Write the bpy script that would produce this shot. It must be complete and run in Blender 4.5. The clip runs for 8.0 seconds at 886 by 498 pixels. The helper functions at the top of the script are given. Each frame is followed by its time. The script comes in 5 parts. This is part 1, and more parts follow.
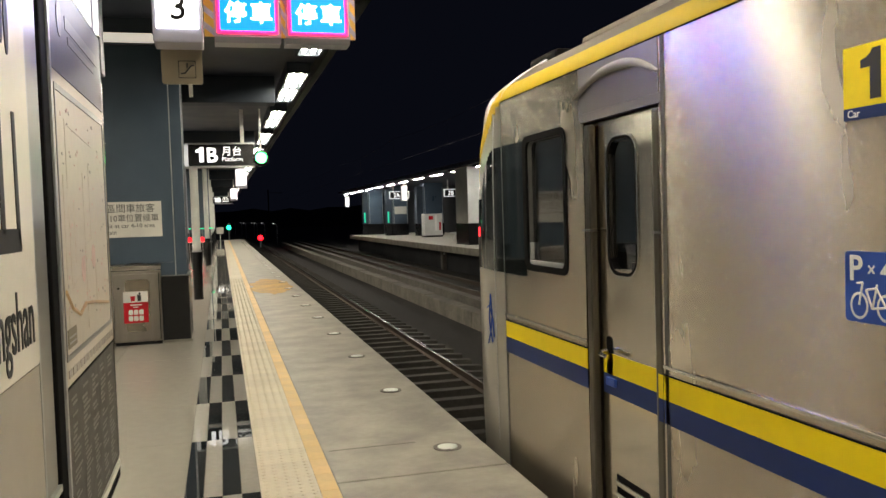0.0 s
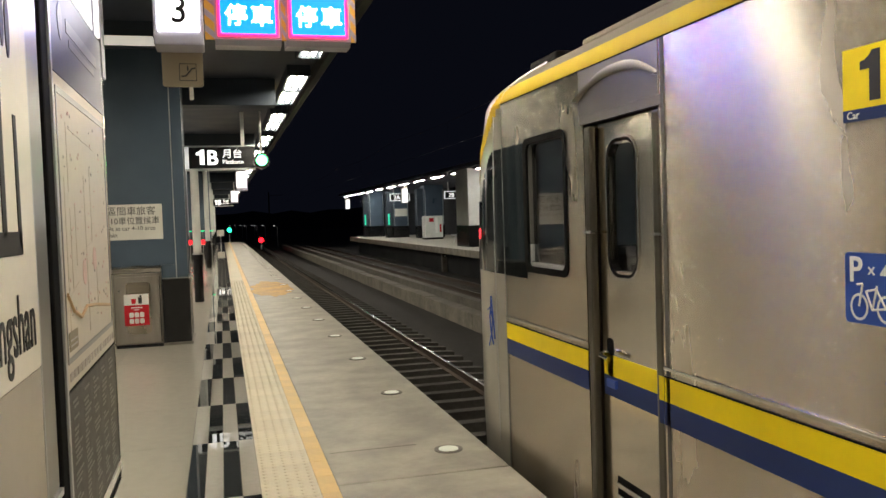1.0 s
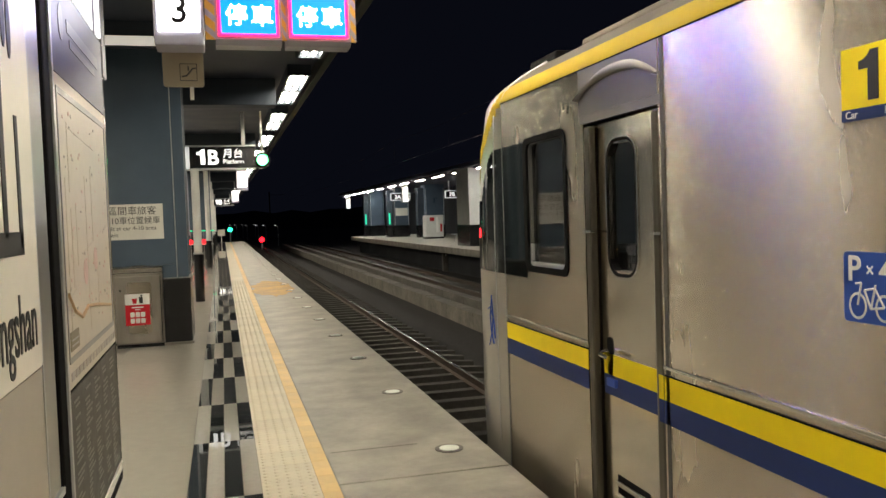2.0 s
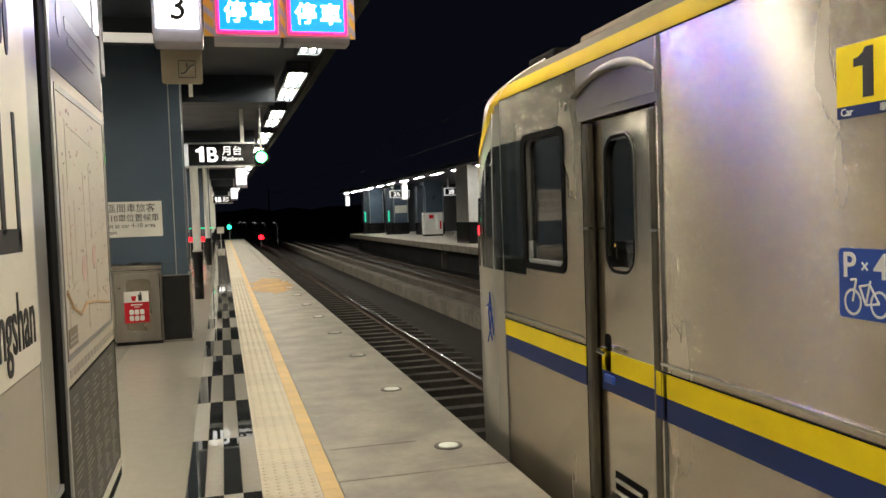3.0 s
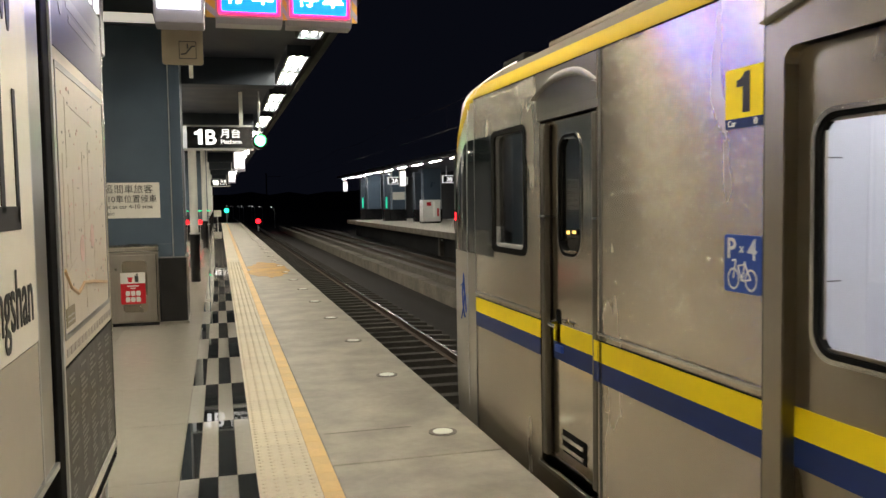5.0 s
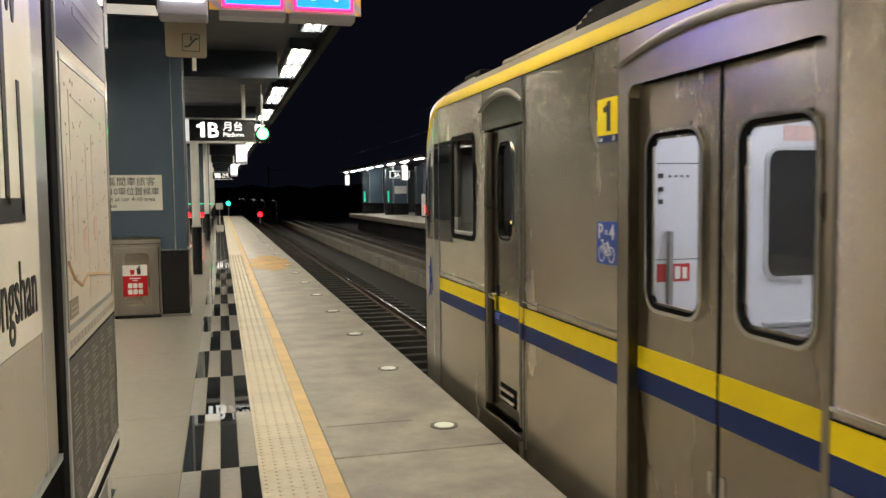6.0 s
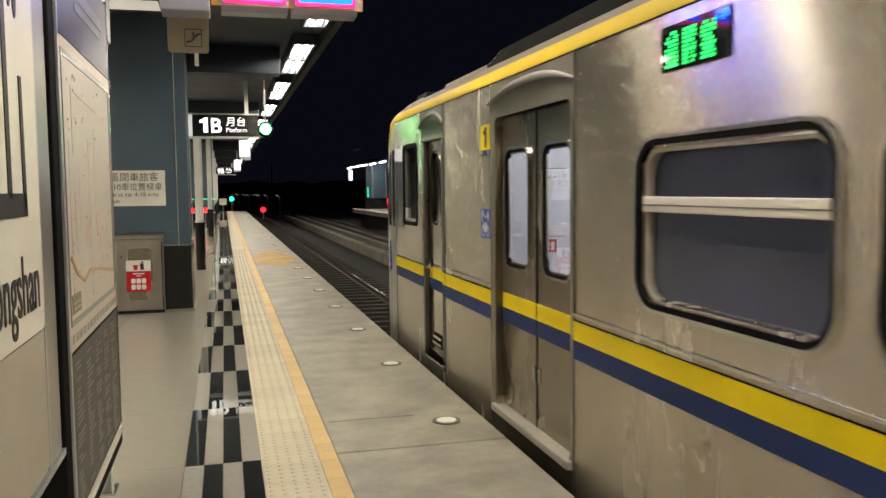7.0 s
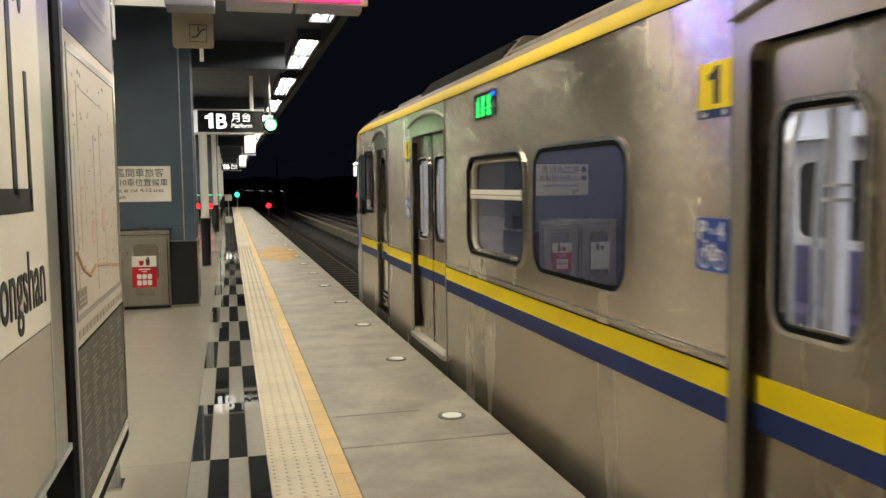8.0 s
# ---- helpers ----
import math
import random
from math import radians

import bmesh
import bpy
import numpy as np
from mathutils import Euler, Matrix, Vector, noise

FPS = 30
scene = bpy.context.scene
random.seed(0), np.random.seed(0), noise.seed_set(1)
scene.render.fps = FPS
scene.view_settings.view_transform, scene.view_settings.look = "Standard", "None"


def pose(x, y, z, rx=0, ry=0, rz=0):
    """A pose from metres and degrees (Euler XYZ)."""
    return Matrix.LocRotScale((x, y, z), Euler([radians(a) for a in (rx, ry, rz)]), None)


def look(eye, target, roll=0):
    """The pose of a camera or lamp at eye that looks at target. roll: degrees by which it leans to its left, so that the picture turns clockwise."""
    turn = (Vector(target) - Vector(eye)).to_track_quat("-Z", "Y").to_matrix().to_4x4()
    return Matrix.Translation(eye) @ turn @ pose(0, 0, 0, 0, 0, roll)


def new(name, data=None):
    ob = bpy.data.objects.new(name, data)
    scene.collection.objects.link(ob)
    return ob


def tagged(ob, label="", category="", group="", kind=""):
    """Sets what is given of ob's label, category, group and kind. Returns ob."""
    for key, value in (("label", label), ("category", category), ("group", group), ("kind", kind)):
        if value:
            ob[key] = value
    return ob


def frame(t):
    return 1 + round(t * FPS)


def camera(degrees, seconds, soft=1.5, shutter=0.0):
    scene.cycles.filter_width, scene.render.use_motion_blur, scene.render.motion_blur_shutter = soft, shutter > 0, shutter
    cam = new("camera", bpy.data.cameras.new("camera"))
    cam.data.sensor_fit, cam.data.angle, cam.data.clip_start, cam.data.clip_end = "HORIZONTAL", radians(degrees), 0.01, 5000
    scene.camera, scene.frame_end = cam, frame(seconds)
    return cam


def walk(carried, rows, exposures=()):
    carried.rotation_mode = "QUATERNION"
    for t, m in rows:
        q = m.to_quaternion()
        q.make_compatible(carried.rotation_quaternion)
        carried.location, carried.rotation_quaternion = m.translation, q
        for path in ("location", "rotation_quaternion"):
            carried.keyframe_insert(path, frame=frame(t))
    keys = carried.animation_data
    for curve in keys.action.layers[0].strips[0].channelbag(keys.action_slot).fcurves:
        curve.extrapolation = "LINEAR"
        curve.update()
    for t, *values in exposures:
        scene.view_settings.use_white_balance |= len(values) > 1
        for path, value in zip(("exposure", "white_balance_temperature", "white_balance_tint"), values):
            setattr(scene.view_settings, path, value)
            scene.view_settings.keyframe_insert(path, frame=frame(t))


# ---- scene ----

cam = camera(56.8, 8.0, 1.5, 0.45)
PATH = [
    (0.0, (0.0, 0.0, 1.48), (2.5994, 9.64662, 1.04902), -1.795),
    (0.5, (-0.0001, 0.0009, 1.481), (2.6003, 9.64798, 1.0667), -1.812),
    (1.0, (-0.0016, -0.0017, 1.4801), (2.5927, 9.64746, 1.07524), -1.897),
    (1.5, (-0.0024, -0.0076, 1.4816), (2.58214, 9.64409, 1.075), -1.953),
    (3.0, (0.0011, -0.0035, 1.4795), (2.59298, 9.64449, 1.03464), -1.991),
    (3.5, (-0.0004, -0.0017, 1.479), (2.60851, 9.64062, 1.01031), -1.793),
    (4.0, (-0.0002, -0.0025, 1.4783), (2.62144, 9.63434, 0.96971), -1.488),
    (4.5, (-0.0026, -0.0019, 1.4761), (2.62368, 9.63114, 0.92245), -1.145),
    (6.0, (-0.0124, -0.0023, 1.4737), (2.59115, 9.62973, 0.80643), -0.57),
    (6.5, (-0.0119, -0.0031, 1.4748), (2.57315, 9.632, 0.78045), -0.531),
    (7.0, (-0.007, -0.0072, 1.4736), (2.55643, 9.63155, 0.75035), -0.584),
    (7.5, (-0.0047, -0.0026, 1.4723), (2.53123, 9.64112, 0.71926), -0.604),
    (8.0, (-0.0059, -0.0031, 1.471), (2.49476, 9.64806, 0.6948), -0.662),
]
walk(cam, [(t, look(e, a, r)) for t, e, a, r in PATH])

# ---- world and exposure ----
world = bpy.data.worlds.new("night")
scene.world = world
world.use_nodes = True
world.node_tree.nodes["Background"].inputs[0].default_value = (0.0026, 0.0030, 0.0056, 1)
world.node_tree.nodes["Background"].inputs[1].default_value = 1.0
scene.view_settings.exposure = 0.0
LAMP = 79.0          # strength of the fluorescent tubes
SIGN = 1.5          # strength of the lit signs


# ---- materials ----
def mat(name, colour, rough=0.6, metal=0.0, vary=0.15, scale=6.0, bump=0.1, bscale=60.0, stretch=(1, 1, 1), stain=0.1,
        coat=0.0, emit=0.0, spec=0.5, rvary=0.1, aniso=0.0, turn=0.0, island=0.0, bdetail=4.0):
    """A surface: colour varied by a coarse and a fine noise, roughness varied, fine relief."""
    m = bpy.data.materials.new(name)
    m.use_nodes = True
    nt = m.node_tree
    b = nt.nodes["Principled BSDF"]
    n, l = nt.nodes.new, nt.links.new
    b.inputs["Metallic"].default_value = metal
    b.inputs["Roughness"].default_value = rough
    b.inputs["Specular IOR Level"].default_value = spec
    b.inputs["Coat Weight"].default_value = coat
    b.inputs["Coat Roughness"].default_value = 0.08
    if emit:
        b.inputs["Base Color"].default_value = (*colour, 1)
        b.inputs["Emission Color"].default_value = (*colour, 1)
        b.inputs["Emission Strength"].default_value = emit
        return m
    co = n("ShaderNodeTexCoord")
    mp = n("ShaderNodeMapping")
    mp.inputs["Scale"].default_value = stretch
    l(co.outputs["Object"], mp.inputs["Vector"])
    big, fine = n("ShaderNodeTexNoise"), n("ShaderNodeTexNoise")
    big.inputs["Scale"].default_value, big.inputs["Detail"].default_value = scale * 0.18, 5
    fine.inputs["Scale"].default_value, fine.inputs["Detail"].default_value = scale, 8
    fine.inputs["Roughness"].default_value = 0.7
    l(mp.outputs[0], big.inputs["Vector"])
    l(mp.outputs[0], fine.inputs["Vector"])
    def ramp(src, lo, hi, a, c):
        r = n("ShaderNodeMapRange")
        r.interpolation_type = "SMOOTHSTEP"
        r.inputs[1].default_value, r.inputs[2].default_value = lo, hi
        r.inputs[3].default_value, r.inputs[4].default_value = a, c
        l(src, r.inputs[0])
        return r.outputs[0]
    f1 = ramp(fine.outputs[0], 0.2, 0.8, 1 - vary, 1 + vary)
    f2 = ramp(big.outputs[0], 0.22, 0.78, 1 - stain, 1 + stain)
    mul = n("ShaderNodeMath")
    mul.operation = "MULTIPLY"
    l(f1, mul.inputs[0])
    l(f2, mul.inputs[1])
    val = mul.outputs[0]
    if island:
        info = n("ShaderNodeObjectInfo")
        m2 = n("ShaderNodeMath")
        m2.operation = "MULTIPLY"
        l(val, m2.inputs[0])
        l(ramp(info.outputs["Random"], 0, 1, 1 - island, 1 + island), m2.inputs[1])
        val = m2.outputs[0]
    sc = n("ShaderNodeVectorMath")
    sc.operation = "SCALE"
    sc.inputs[0].default_value = colour
    l(val, sc.inputs["Scale"])
    l(sc.outputs[0], b.inputs["Base Color"])
    l(ramp(big.outputs[0], 0.2, 0.8, max(0.02, rough * (1 - rvary)), min(1, rough * (1 + rvary))), b.inputs["Roughness"])
    if bump:
        bn, bp = n("ShaderNodeTexNoise"), n("ShaderNodeBump")
        bn.inputs["Scale"].default_value, bn.inputs["Detail"].default_value = bscale, bdetail
        bp.inputs["Strength"].default_value, bp.inputs["Distance"].default_value = bump, 0.004
        l(mp.outputs[0], bn.inputs["Vector"])
        l(bn.outputs[0], bp.inputs["Height"])
        l(bp.outputs[0], b.inputs["Normal"])
    if aniso:
        tg = n("ShaderNodeTangent")
        tg.direction_type, tg.axis = "RADIAL", "Z"
        l(tg.outputs[0], b.inputs["Tangent"])
        b.inputs["Anisotropic"].default_value = aniso
        b.inputs["Anisotropic Rotation"].default_value = turn
    return m


def glass(name, tint, rough=0.0):
    """A real sheet of tinted glass."""
    m = bpy.data.materials.new(name)
    m.use_nodes = True
    b = m.node_tree.nodes["Principled BSDF"]
    b.inputs["Base Color"].default_value = (*tint, 1)
    b.inputs["Roughness"].default_value = rough
    b.inputs["IOR"].default_value = 1.52
    b.inputs["Transmission Weight"].default_value = 1.0
    return m


STEEL = mat("brushed_steel", (0.60, 0.535, 0.435), 0.268, 1.0, 0.012, 9, 0.0, 1.7, (1, 1.5, 0.4), 0.05, aniso=0.99, turn=0.25, rvary=0.04)
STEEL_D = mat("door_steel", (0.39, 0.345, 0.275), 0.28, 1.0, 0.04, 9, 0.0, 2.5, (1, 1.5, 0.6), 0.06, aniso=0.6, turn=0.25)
STEEL_P = mat("crew_door_steel", (0.66, 0.61, 0.52), 0.15, 1.0, 0.04, 9, 0.0, 3.0, (1, 1.2, 0.7), 0.06)
CHROME = mat("polished_steel", (0.68, 0.66, 0.62), 0.16, 1.0, 0.05, 20, 0.0)
CABGREY = mat("cab_grey_paint", (0.46, 0.44, 0.39), 0.32, 0.7, 0.05, 8, 0.02, 40, coat=0.3)
ROOFGREY = mat("roof_grey", (0.105, 0.088, 0.066), 0.7, 0.0, 0.15, 8, 0.1, 40, stain=0.2)
# Same yellow as the stripe, lowered where the lamps strike the roof edge.
YELLOW = mat("yellow_film_lowered", (0.46, 0.325, 0.005), 0.6, 0.0, 0.03, 10, 0.0, stain=0.05, spec=0.12)
BLUE = mat("navy_film", (0.019, 0.036, 0.135), 0.5, 0.0, 0.04, 10, 0.0, spec=0.2)
# Same yellow, raised to make up for weak light on the side.
YSTRIPE = mat("yellow_film_raised", (0.88, 0.68, 0.007), 0.5, 0.0, 0.03, 10, 0.0, stain=0.04, spec=0.25)
SIGNBLUE = mat("sign_blue", (0.02, 0.07, 0.36), 0.35, 0.0, 0.03, 10, 0.0)
# For rubber and other black parts, and for the laid-on shadow strips.
NEARBLACK = mat("rubber_and_shadow_black", (0.008, 0.008, 0.008), 0.75, 0.0, 0.2, 20, 0.0, spec=0.04)
BLACKGLOSS = mat("black_glass", (0.008, 0.011, 0.011), 0.05, 0.0, 0.1, 5, 0.0, spec=0.5)
UNDER = mat("underframe", (0.03, 0.028, 0.026), 0.8, 0.2, 0.3, 12, 0.2)
WHITE = mat("white_paint", (0.78, 0.77, 0.74), 0.4, 0.0, 0.02, 8, 0.0)
INTERIOR = mat("interior_white", (0.62, 0.62, 0.66), 0.45, 0.0, 0.03, 8, 0.02)
CREAM = mat("cream_enamel", (0.82, 0.78, 0.68), 0.35, 0.0, 0.03, 6, 0.0)
BLIND = mat("slate_blind", (0.062, 0.068, 0.122), 0.8, 0.0, 0.03, 20, 0.0, spec=0.1)
SEAT = mat("violet_cloth", (0.05, 0.04, 0.10), 0.9, 0.0, 0.2, 60, 0.2)
PANE = glass("clear_pane", (0.93, 0.94, 0.96))
PANE_D = glass("tinted_pane", (0.78, 0.80, 0.86))
CONCRETE = mat("edge_concrete", (0.30, 0.28, 0.235), 0.5, 0.0, 0.10, 14, 0.15, 90, stain=0.32)
TACTILE = mat("cream_tactile_tile", (0.56, 0.50, 0.37), 0.5, 0.0, 0.06, 18, 0.06, 120, stain=0.06, island=0.06)
YTILE = mat("yellow_line_tile", (0.66, 0.455, 0.175), 0.5, 0.0, 0.07, 18, 0.06, 120, stain=0.08, island=0.07)
GRANITE = mat("grey_granite_tile", (0.36, 0.335, 0.285), 0.20, 0.0, 0.012, 60, 0.0, 200, stain=0.025, island=0.012, rvary=0.06)
LTILE = mat("pale_granite_tile", (0.42, 0.40, 0.36), 0.03, 0.0, 0.06, 120, 0.0, 200, stain=0.05, island=0.06)
BTILE = mat("black_granite_tile", (0.026, 0.029, 0.031), 0.018, 0.0, 0.3, 120, 0.0, 200, island=0.2)
GROUT = mat("dark_joint", (0.17, 0.155, 0.13), 0.85, 0.0, 0.2, 40, 0.1)
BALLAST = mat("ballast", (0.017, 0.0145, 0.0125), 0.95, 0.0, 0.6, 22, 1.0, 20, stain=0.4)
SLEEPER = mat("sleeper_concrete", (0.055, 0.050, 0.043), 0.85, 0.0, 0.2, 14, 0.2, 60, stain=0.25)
RAILSIDE = mat("rusty_rail", (0.06, 0.042, 0.03), 0.8, 0.3, 0.3, 30, 0.2)
RAILTOP = mat("worn_rail_top", (0.55, 0.53, 0.50), 0.22, 1.0, 0.1, 30, 0.02)
KERB = mat("track_wall_concrete", (0.115, 0.105, 0.09), 0.85, 0.0, 0.3, 10, 0.2, 50, stain=0.3)
RETAIN = mat("retaining_wall_concrete", (0.14, 0.128, 0.105), 0.85, 0.0, 0.25, 10, 0.2, 50, stain=0.35)
PANELBLUE = mat("slate_blue_panel", (0.064, 0.094, 0.132), 0.30, 0.1, 0.03, 8, 0.02, 40)
PANELDARK = mat("dark_blue_panel", (0.028, 0.040, 0.056), 0.6, 0.1, 0.04, 8, 0.02, 40)
BASEBLACK = mat("black_skirting", (0.010, 0.010, 0.011), 0.25, 0.0, 0.1, 10, 0.02)
# Blue glow of the displays is put into the ceiling colour.
CEIL = mat("dark_ceiling", (0.020, 0.027, 0.050), 0.6, 0.0, 0.1, 8, 0.05)
WALLPALE = mat("slate_wall_panel", (0.15, 0.155, 0.17), 0.4, 0.0, 0.06, 6, 0.02, 30, stain=0.08)
CEILBEAM = mat("ceiling_beam_blue", (0.024, 0.034, 0.050), 0.7, 0.0, 0.06, 8, 0.03)
POST = mat("grey_enamel_post", (0.62, 0.63, 0.60), 0.4, 0.0, 0.05, 10, 0.02)
TRIMW = mat("pale_metal_trim", (0.55, 0.56, 0.56), 0.3, 0.7, 0.04, 12, 0.0)
INOX = mat("bin_steel", (0.40, 0.37, 0.33), 0.32, 1.0, 0.06, 12, 0.06, 16, (6, 6, 0.4), 0.08)
RED = mat("red_label", (0.46, 0.012, 0.02), 0.5, 0.0, 0.03, 10, 0.0, spec=0.2)
INK = mat("black_ink", (0.015, 0.014, 0.014), 0.5, 0.0, 0.05, 10, 0.0)
PAPER = mat("notice_paper", (0.72, 0.70, 0.64), 0.5, 0.0, 0.03, 10, 0.0)
BOARDMETAL = mat("board_edge_metal", (0.40, 0.39, 0.37), 0.32, 0.75, 0.05, 8, 0.0)
BOARDGREY = mat("board_grey", (0.45, 0.41, 0.345), 0.42, 0.2, 0.04, 6, 0.02)
FRAMEGREY = mat("board_frame", (0.26, 0.255, 0.25), 0.3, 0.7, 0.05, 8, 0.02)
HEADERINK = mat("header_ink", (0.17, 0.165, 0.20), 0.4, 0.0, 0.05, 8, 0.0)
# Violet cast by the displays is put into the header grey.
HEADER = mat("header_tinted_grey", (0.092, 0.092, 0.135), 0.4, 0.0, 0.03, 8, 0.0)
MAPPAPER = mat("map_paper", (0.62, 0.565, 0.475), 0.4, 0.0, 0.05, 16, 0.0, stain=0.05)
MAPPINK = mat("map_pink", (0.66, 0.47, 0.42), 0.4, 0.0, 0.15, 20, 0.0)
MAPTAN = mat("map_road", (0.55, 0.36, 0.18), 0.4, 0.0, 0.1, 20, 0.0)
MAPLINE = mat("map_street", (0.60, 0.54, 0.45), 0.4, 0.0, 0.1, 20, 0.0)
MAPINK = mat("map_ink", (0.40, 0.36, 0.32), 0.4, 0.0, 0.2, 20, 0.0)
LISTGREY = mat("timetable_grey", (0.055, 0.050, 0.044), 0.45, 0.0, 0.10, 60, 0.0)
LISTINK = mat("timetable_ink", (0.21, 0.20, 0.18), 0.45, 0.0, 0.15, 60, 0.0)
TAN = mat("tan_sign", (0.24, 0.20, 0.13), 0.5, 0.0, 0.04, 8, 0.0)
ORANGE = mat("hazard_orange", (0.60, 0.35, 0.05), 0.5, 0.0, 0.05, 8, 0.0)
CASE = mat("display_case", (0.33, 0.32, 0.40), 0.4, 0.2, 0.03, 8, 0.0)
# Near-black: darkness of night and recess is put into this colour.
DARK = mat("unlit_black", (0.012, 0.013, 0.016), 0.9, 0.0, 0.3, 2, 0.2)
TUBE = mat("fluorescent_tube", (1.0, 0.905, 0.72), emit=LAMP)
PRISM = mat("prismatic_diffuser", (1.0, 0.95, 0.86), emit=0.4)
TROUGH = mat("lamp_reflector", (0.70, 0.68, 0.62), 0.35, 0.3, 0.03, 8, 0.0)
REFLECTOR = mat("lamp_back", (0.05, 0.047, 0.04), 0.5, 0.0, 0.03, 8, 0.0)
FARTUBE = mat("far_tube", (1.0, 0.95, 0.85), emit=190.0)
LITWHITE = mat("lit_white", (1.0, 0.98, 0.95), emit=SIGN)
# Weak glow that makes pale sign frames and ends show white.
EDGEGLOW = mat("weak_white_glow", (0.95, 0.96, 0.95), emit=0.5)
LEDBLUE = mat("led_blue", (0.0, 0.06, 1.0), emit=7.5)
LEDPINK = mat("led_pink", (1.0, 0.015, 0.10), emit=3.0)
LEDWHITE = mat("led_white", (0.75, 0.93, 1.0), emit=7.0)
LITBOX = mat("lit_number_face", (1.0, 0.98, 0.95), emit=13.0)
LITSIGN = mat("lit_sign_letters", (1.0, 0.99, 0.97), emit=1.8)
LEDGREEN = mat("led_green", (0.01, 0.85, 0.14), emit=1.5)
GREENLAMP = mat("green_signal_lens", (0.09, 1.0, 0.24), emit=16.0)
REDLAMP = mat("red_signal_lens", (1.0, 0.006, 0.012), emit=8.0)
TEALLAMP = mat("teal_signal_lens", (0.02, 1.0, 0.42), emit=5.0)
# Glow of the red and green signal reflections on the added stand.
DIMRED = mat("reflection_red", (1.0, 0.02, 0.03), emit=1.6)
DIMTEAL = mat("reflection_teal", (0.02, 1.0, 0.42), emit=1.2)
TAILRED = mat("tail_lamp", (1.0, 0.02, 0.03), emit=5.0)
CABLAMP = mat("cab_lamp", (1.0, 0.55, 0.12), emit=4.0)
# Glow that stands for the green signal reflected on the far columns.
GREENGLOW = mat("teal_reflection", (0.02, 0.9, 0.5), emit=0.35)


# ---- mesh helpers ----
def part(name, bm, material, parent=None, label="", smooth=False):
    me = bpy.data.meshes.new(name)
    bmesh.ops.recalc_face_normals(bm, faces=bm.faces)
    if smooth:
        for f in bm.faces:
            f.smooth = True
    bm.to_mesh(me)
    bm.free()
    me.materials.append(material)
    ob = new(name, me)
    ob.parent = parent
    if label:
        ob["label"] = label
    return ob


def thing(name, label, category, group="", at=(0, 0, 0)):
    ob = new(name)
    ob.location = at
    ob.empty_display_size = 0.1
    return tagged(ob, label, category, group)


def setting(name, bm, material, label="", category=""):
    return tagged(part(name, bm, material), label, category, "", "structure")


def box(x0, x1, y0, y1, z0, z1, bevel=0.0, bm=None):
    bm = bm or bmesh.new()
    vs = [bm.verts.new((x, y, z)) for x in (x0, x1) for y in (y0, y1) for z in (z0, z1)]
    fs = [bm.faces.new([vs[i] for i in q]) for q in ((0, 1, 3, 2), (4, 6, 7, 5), (0, 4, 5, 1), (2, 3, 7, 6), (0, 2, 6, 4), (1, 5, 7, 3))]
    if bevel:
        es = list({e for f in fs for e in f.edges})
        bmesh.ops.bevel(bm, geom=es, offset=bevel, segments=2, affect="EDGES", profile=0.6)
    return bm


SIDE = lambda u, v, d: (d, u, v)      # on a wall along y
FACE = lambda u, v, d: (u, d, v)      # on a wall across y
FLAT = lambda u, v, d: (u, v, d)      # on the floor


def rr(u0, u1, v0, v1, r, n=6):
    """Points of a rectangle with rounded corners."""
    pts = []
    for cu, cv, a in ((u1 - r, v1 - r, 0), (u0 + r, v1 - r, 90), (u0 + r, v0 + r, 180), (u1 - r, v0 + r, 270)):
        for i in range(n + 1):
            w = radians(a + 90 * i / n)
            pts.append((cu + r * math.cos(w), cv + r * math.sin(w)))
    return pts


def circle(cu, cv, r, n=20, squash=1.0):
    return [(cu + r * math.cos(2 * math.pi * i / n), cv + r * squash * math.sin(2 * math.pi * i / n)) for i in range(n)]


def plate(pts, at, d0, d1, bm=None):
    """A flat outline with thickness from d0 to d1."""
    bm = bm or bmesh.new()
    a = [bm.verts.new(at(u, v, d0)) for u, v in pts]
    b = [bm.verts.new(at(u, v, d1)) for u, v in pts]
    bm.faces.new(a)
    bm.faces.new(b[::-1])
    k = len(pts)
    for i in range(k):
        bm.faces.new((a[i], a[(i + 1) % k], b[(i + 1) % k], b[i]))
    return bm


def ring(outer, inner, at, d0, d1, bm=None):
    """A frame between two outlines of as many points."""
    bm = bm or bmesh.new()
    L = [[bm.verts.new(at(u, v, d)) for u, v in pts] for pts, d in ((outer, d0), (inner, d0), (inner, d1), (outer, d1))]
    k = len(outer)
    for j in range(4):
        for i in range(k):
            bm.faces.new((L[j][i], L[j][(i + 1) % k], L[(j + 1) % 4][(i + 1) % k], L[(j + 1) % 4][i]))
    return bm


def tube(points, r, bm=None, n=8):
    """A round bar along points."""
    bm = bm or bmesh.new()
    rows = []
    for i, p in enumerate(points):
        p = Vector(p)
        d = (Vector(points[min(i + 1, len(points) - 1)]) - Vector(points[max(i - 1, 0)])).normalized()
        s = d.orthogonal().normalized() if i == 0 else (s - d * s.dot(d)).normalized()
        t = d.cross(s)
        rows.append([bm.verts.new(p + (s * math.cos(a) + t * math.sin(a)) * r) for a in (2 * math.pi * k / n for k in range(n))])
    for a, b in zip(rows, rows[1:]):
        for k in range(n):
            bm.faces.new((a[k], a[(k + 1) % n], b[(k + 1) % n], b[k]))
    bm.faces.new(rows[0][::-1])
    bm.faces.new(rows[-1])
    return bm


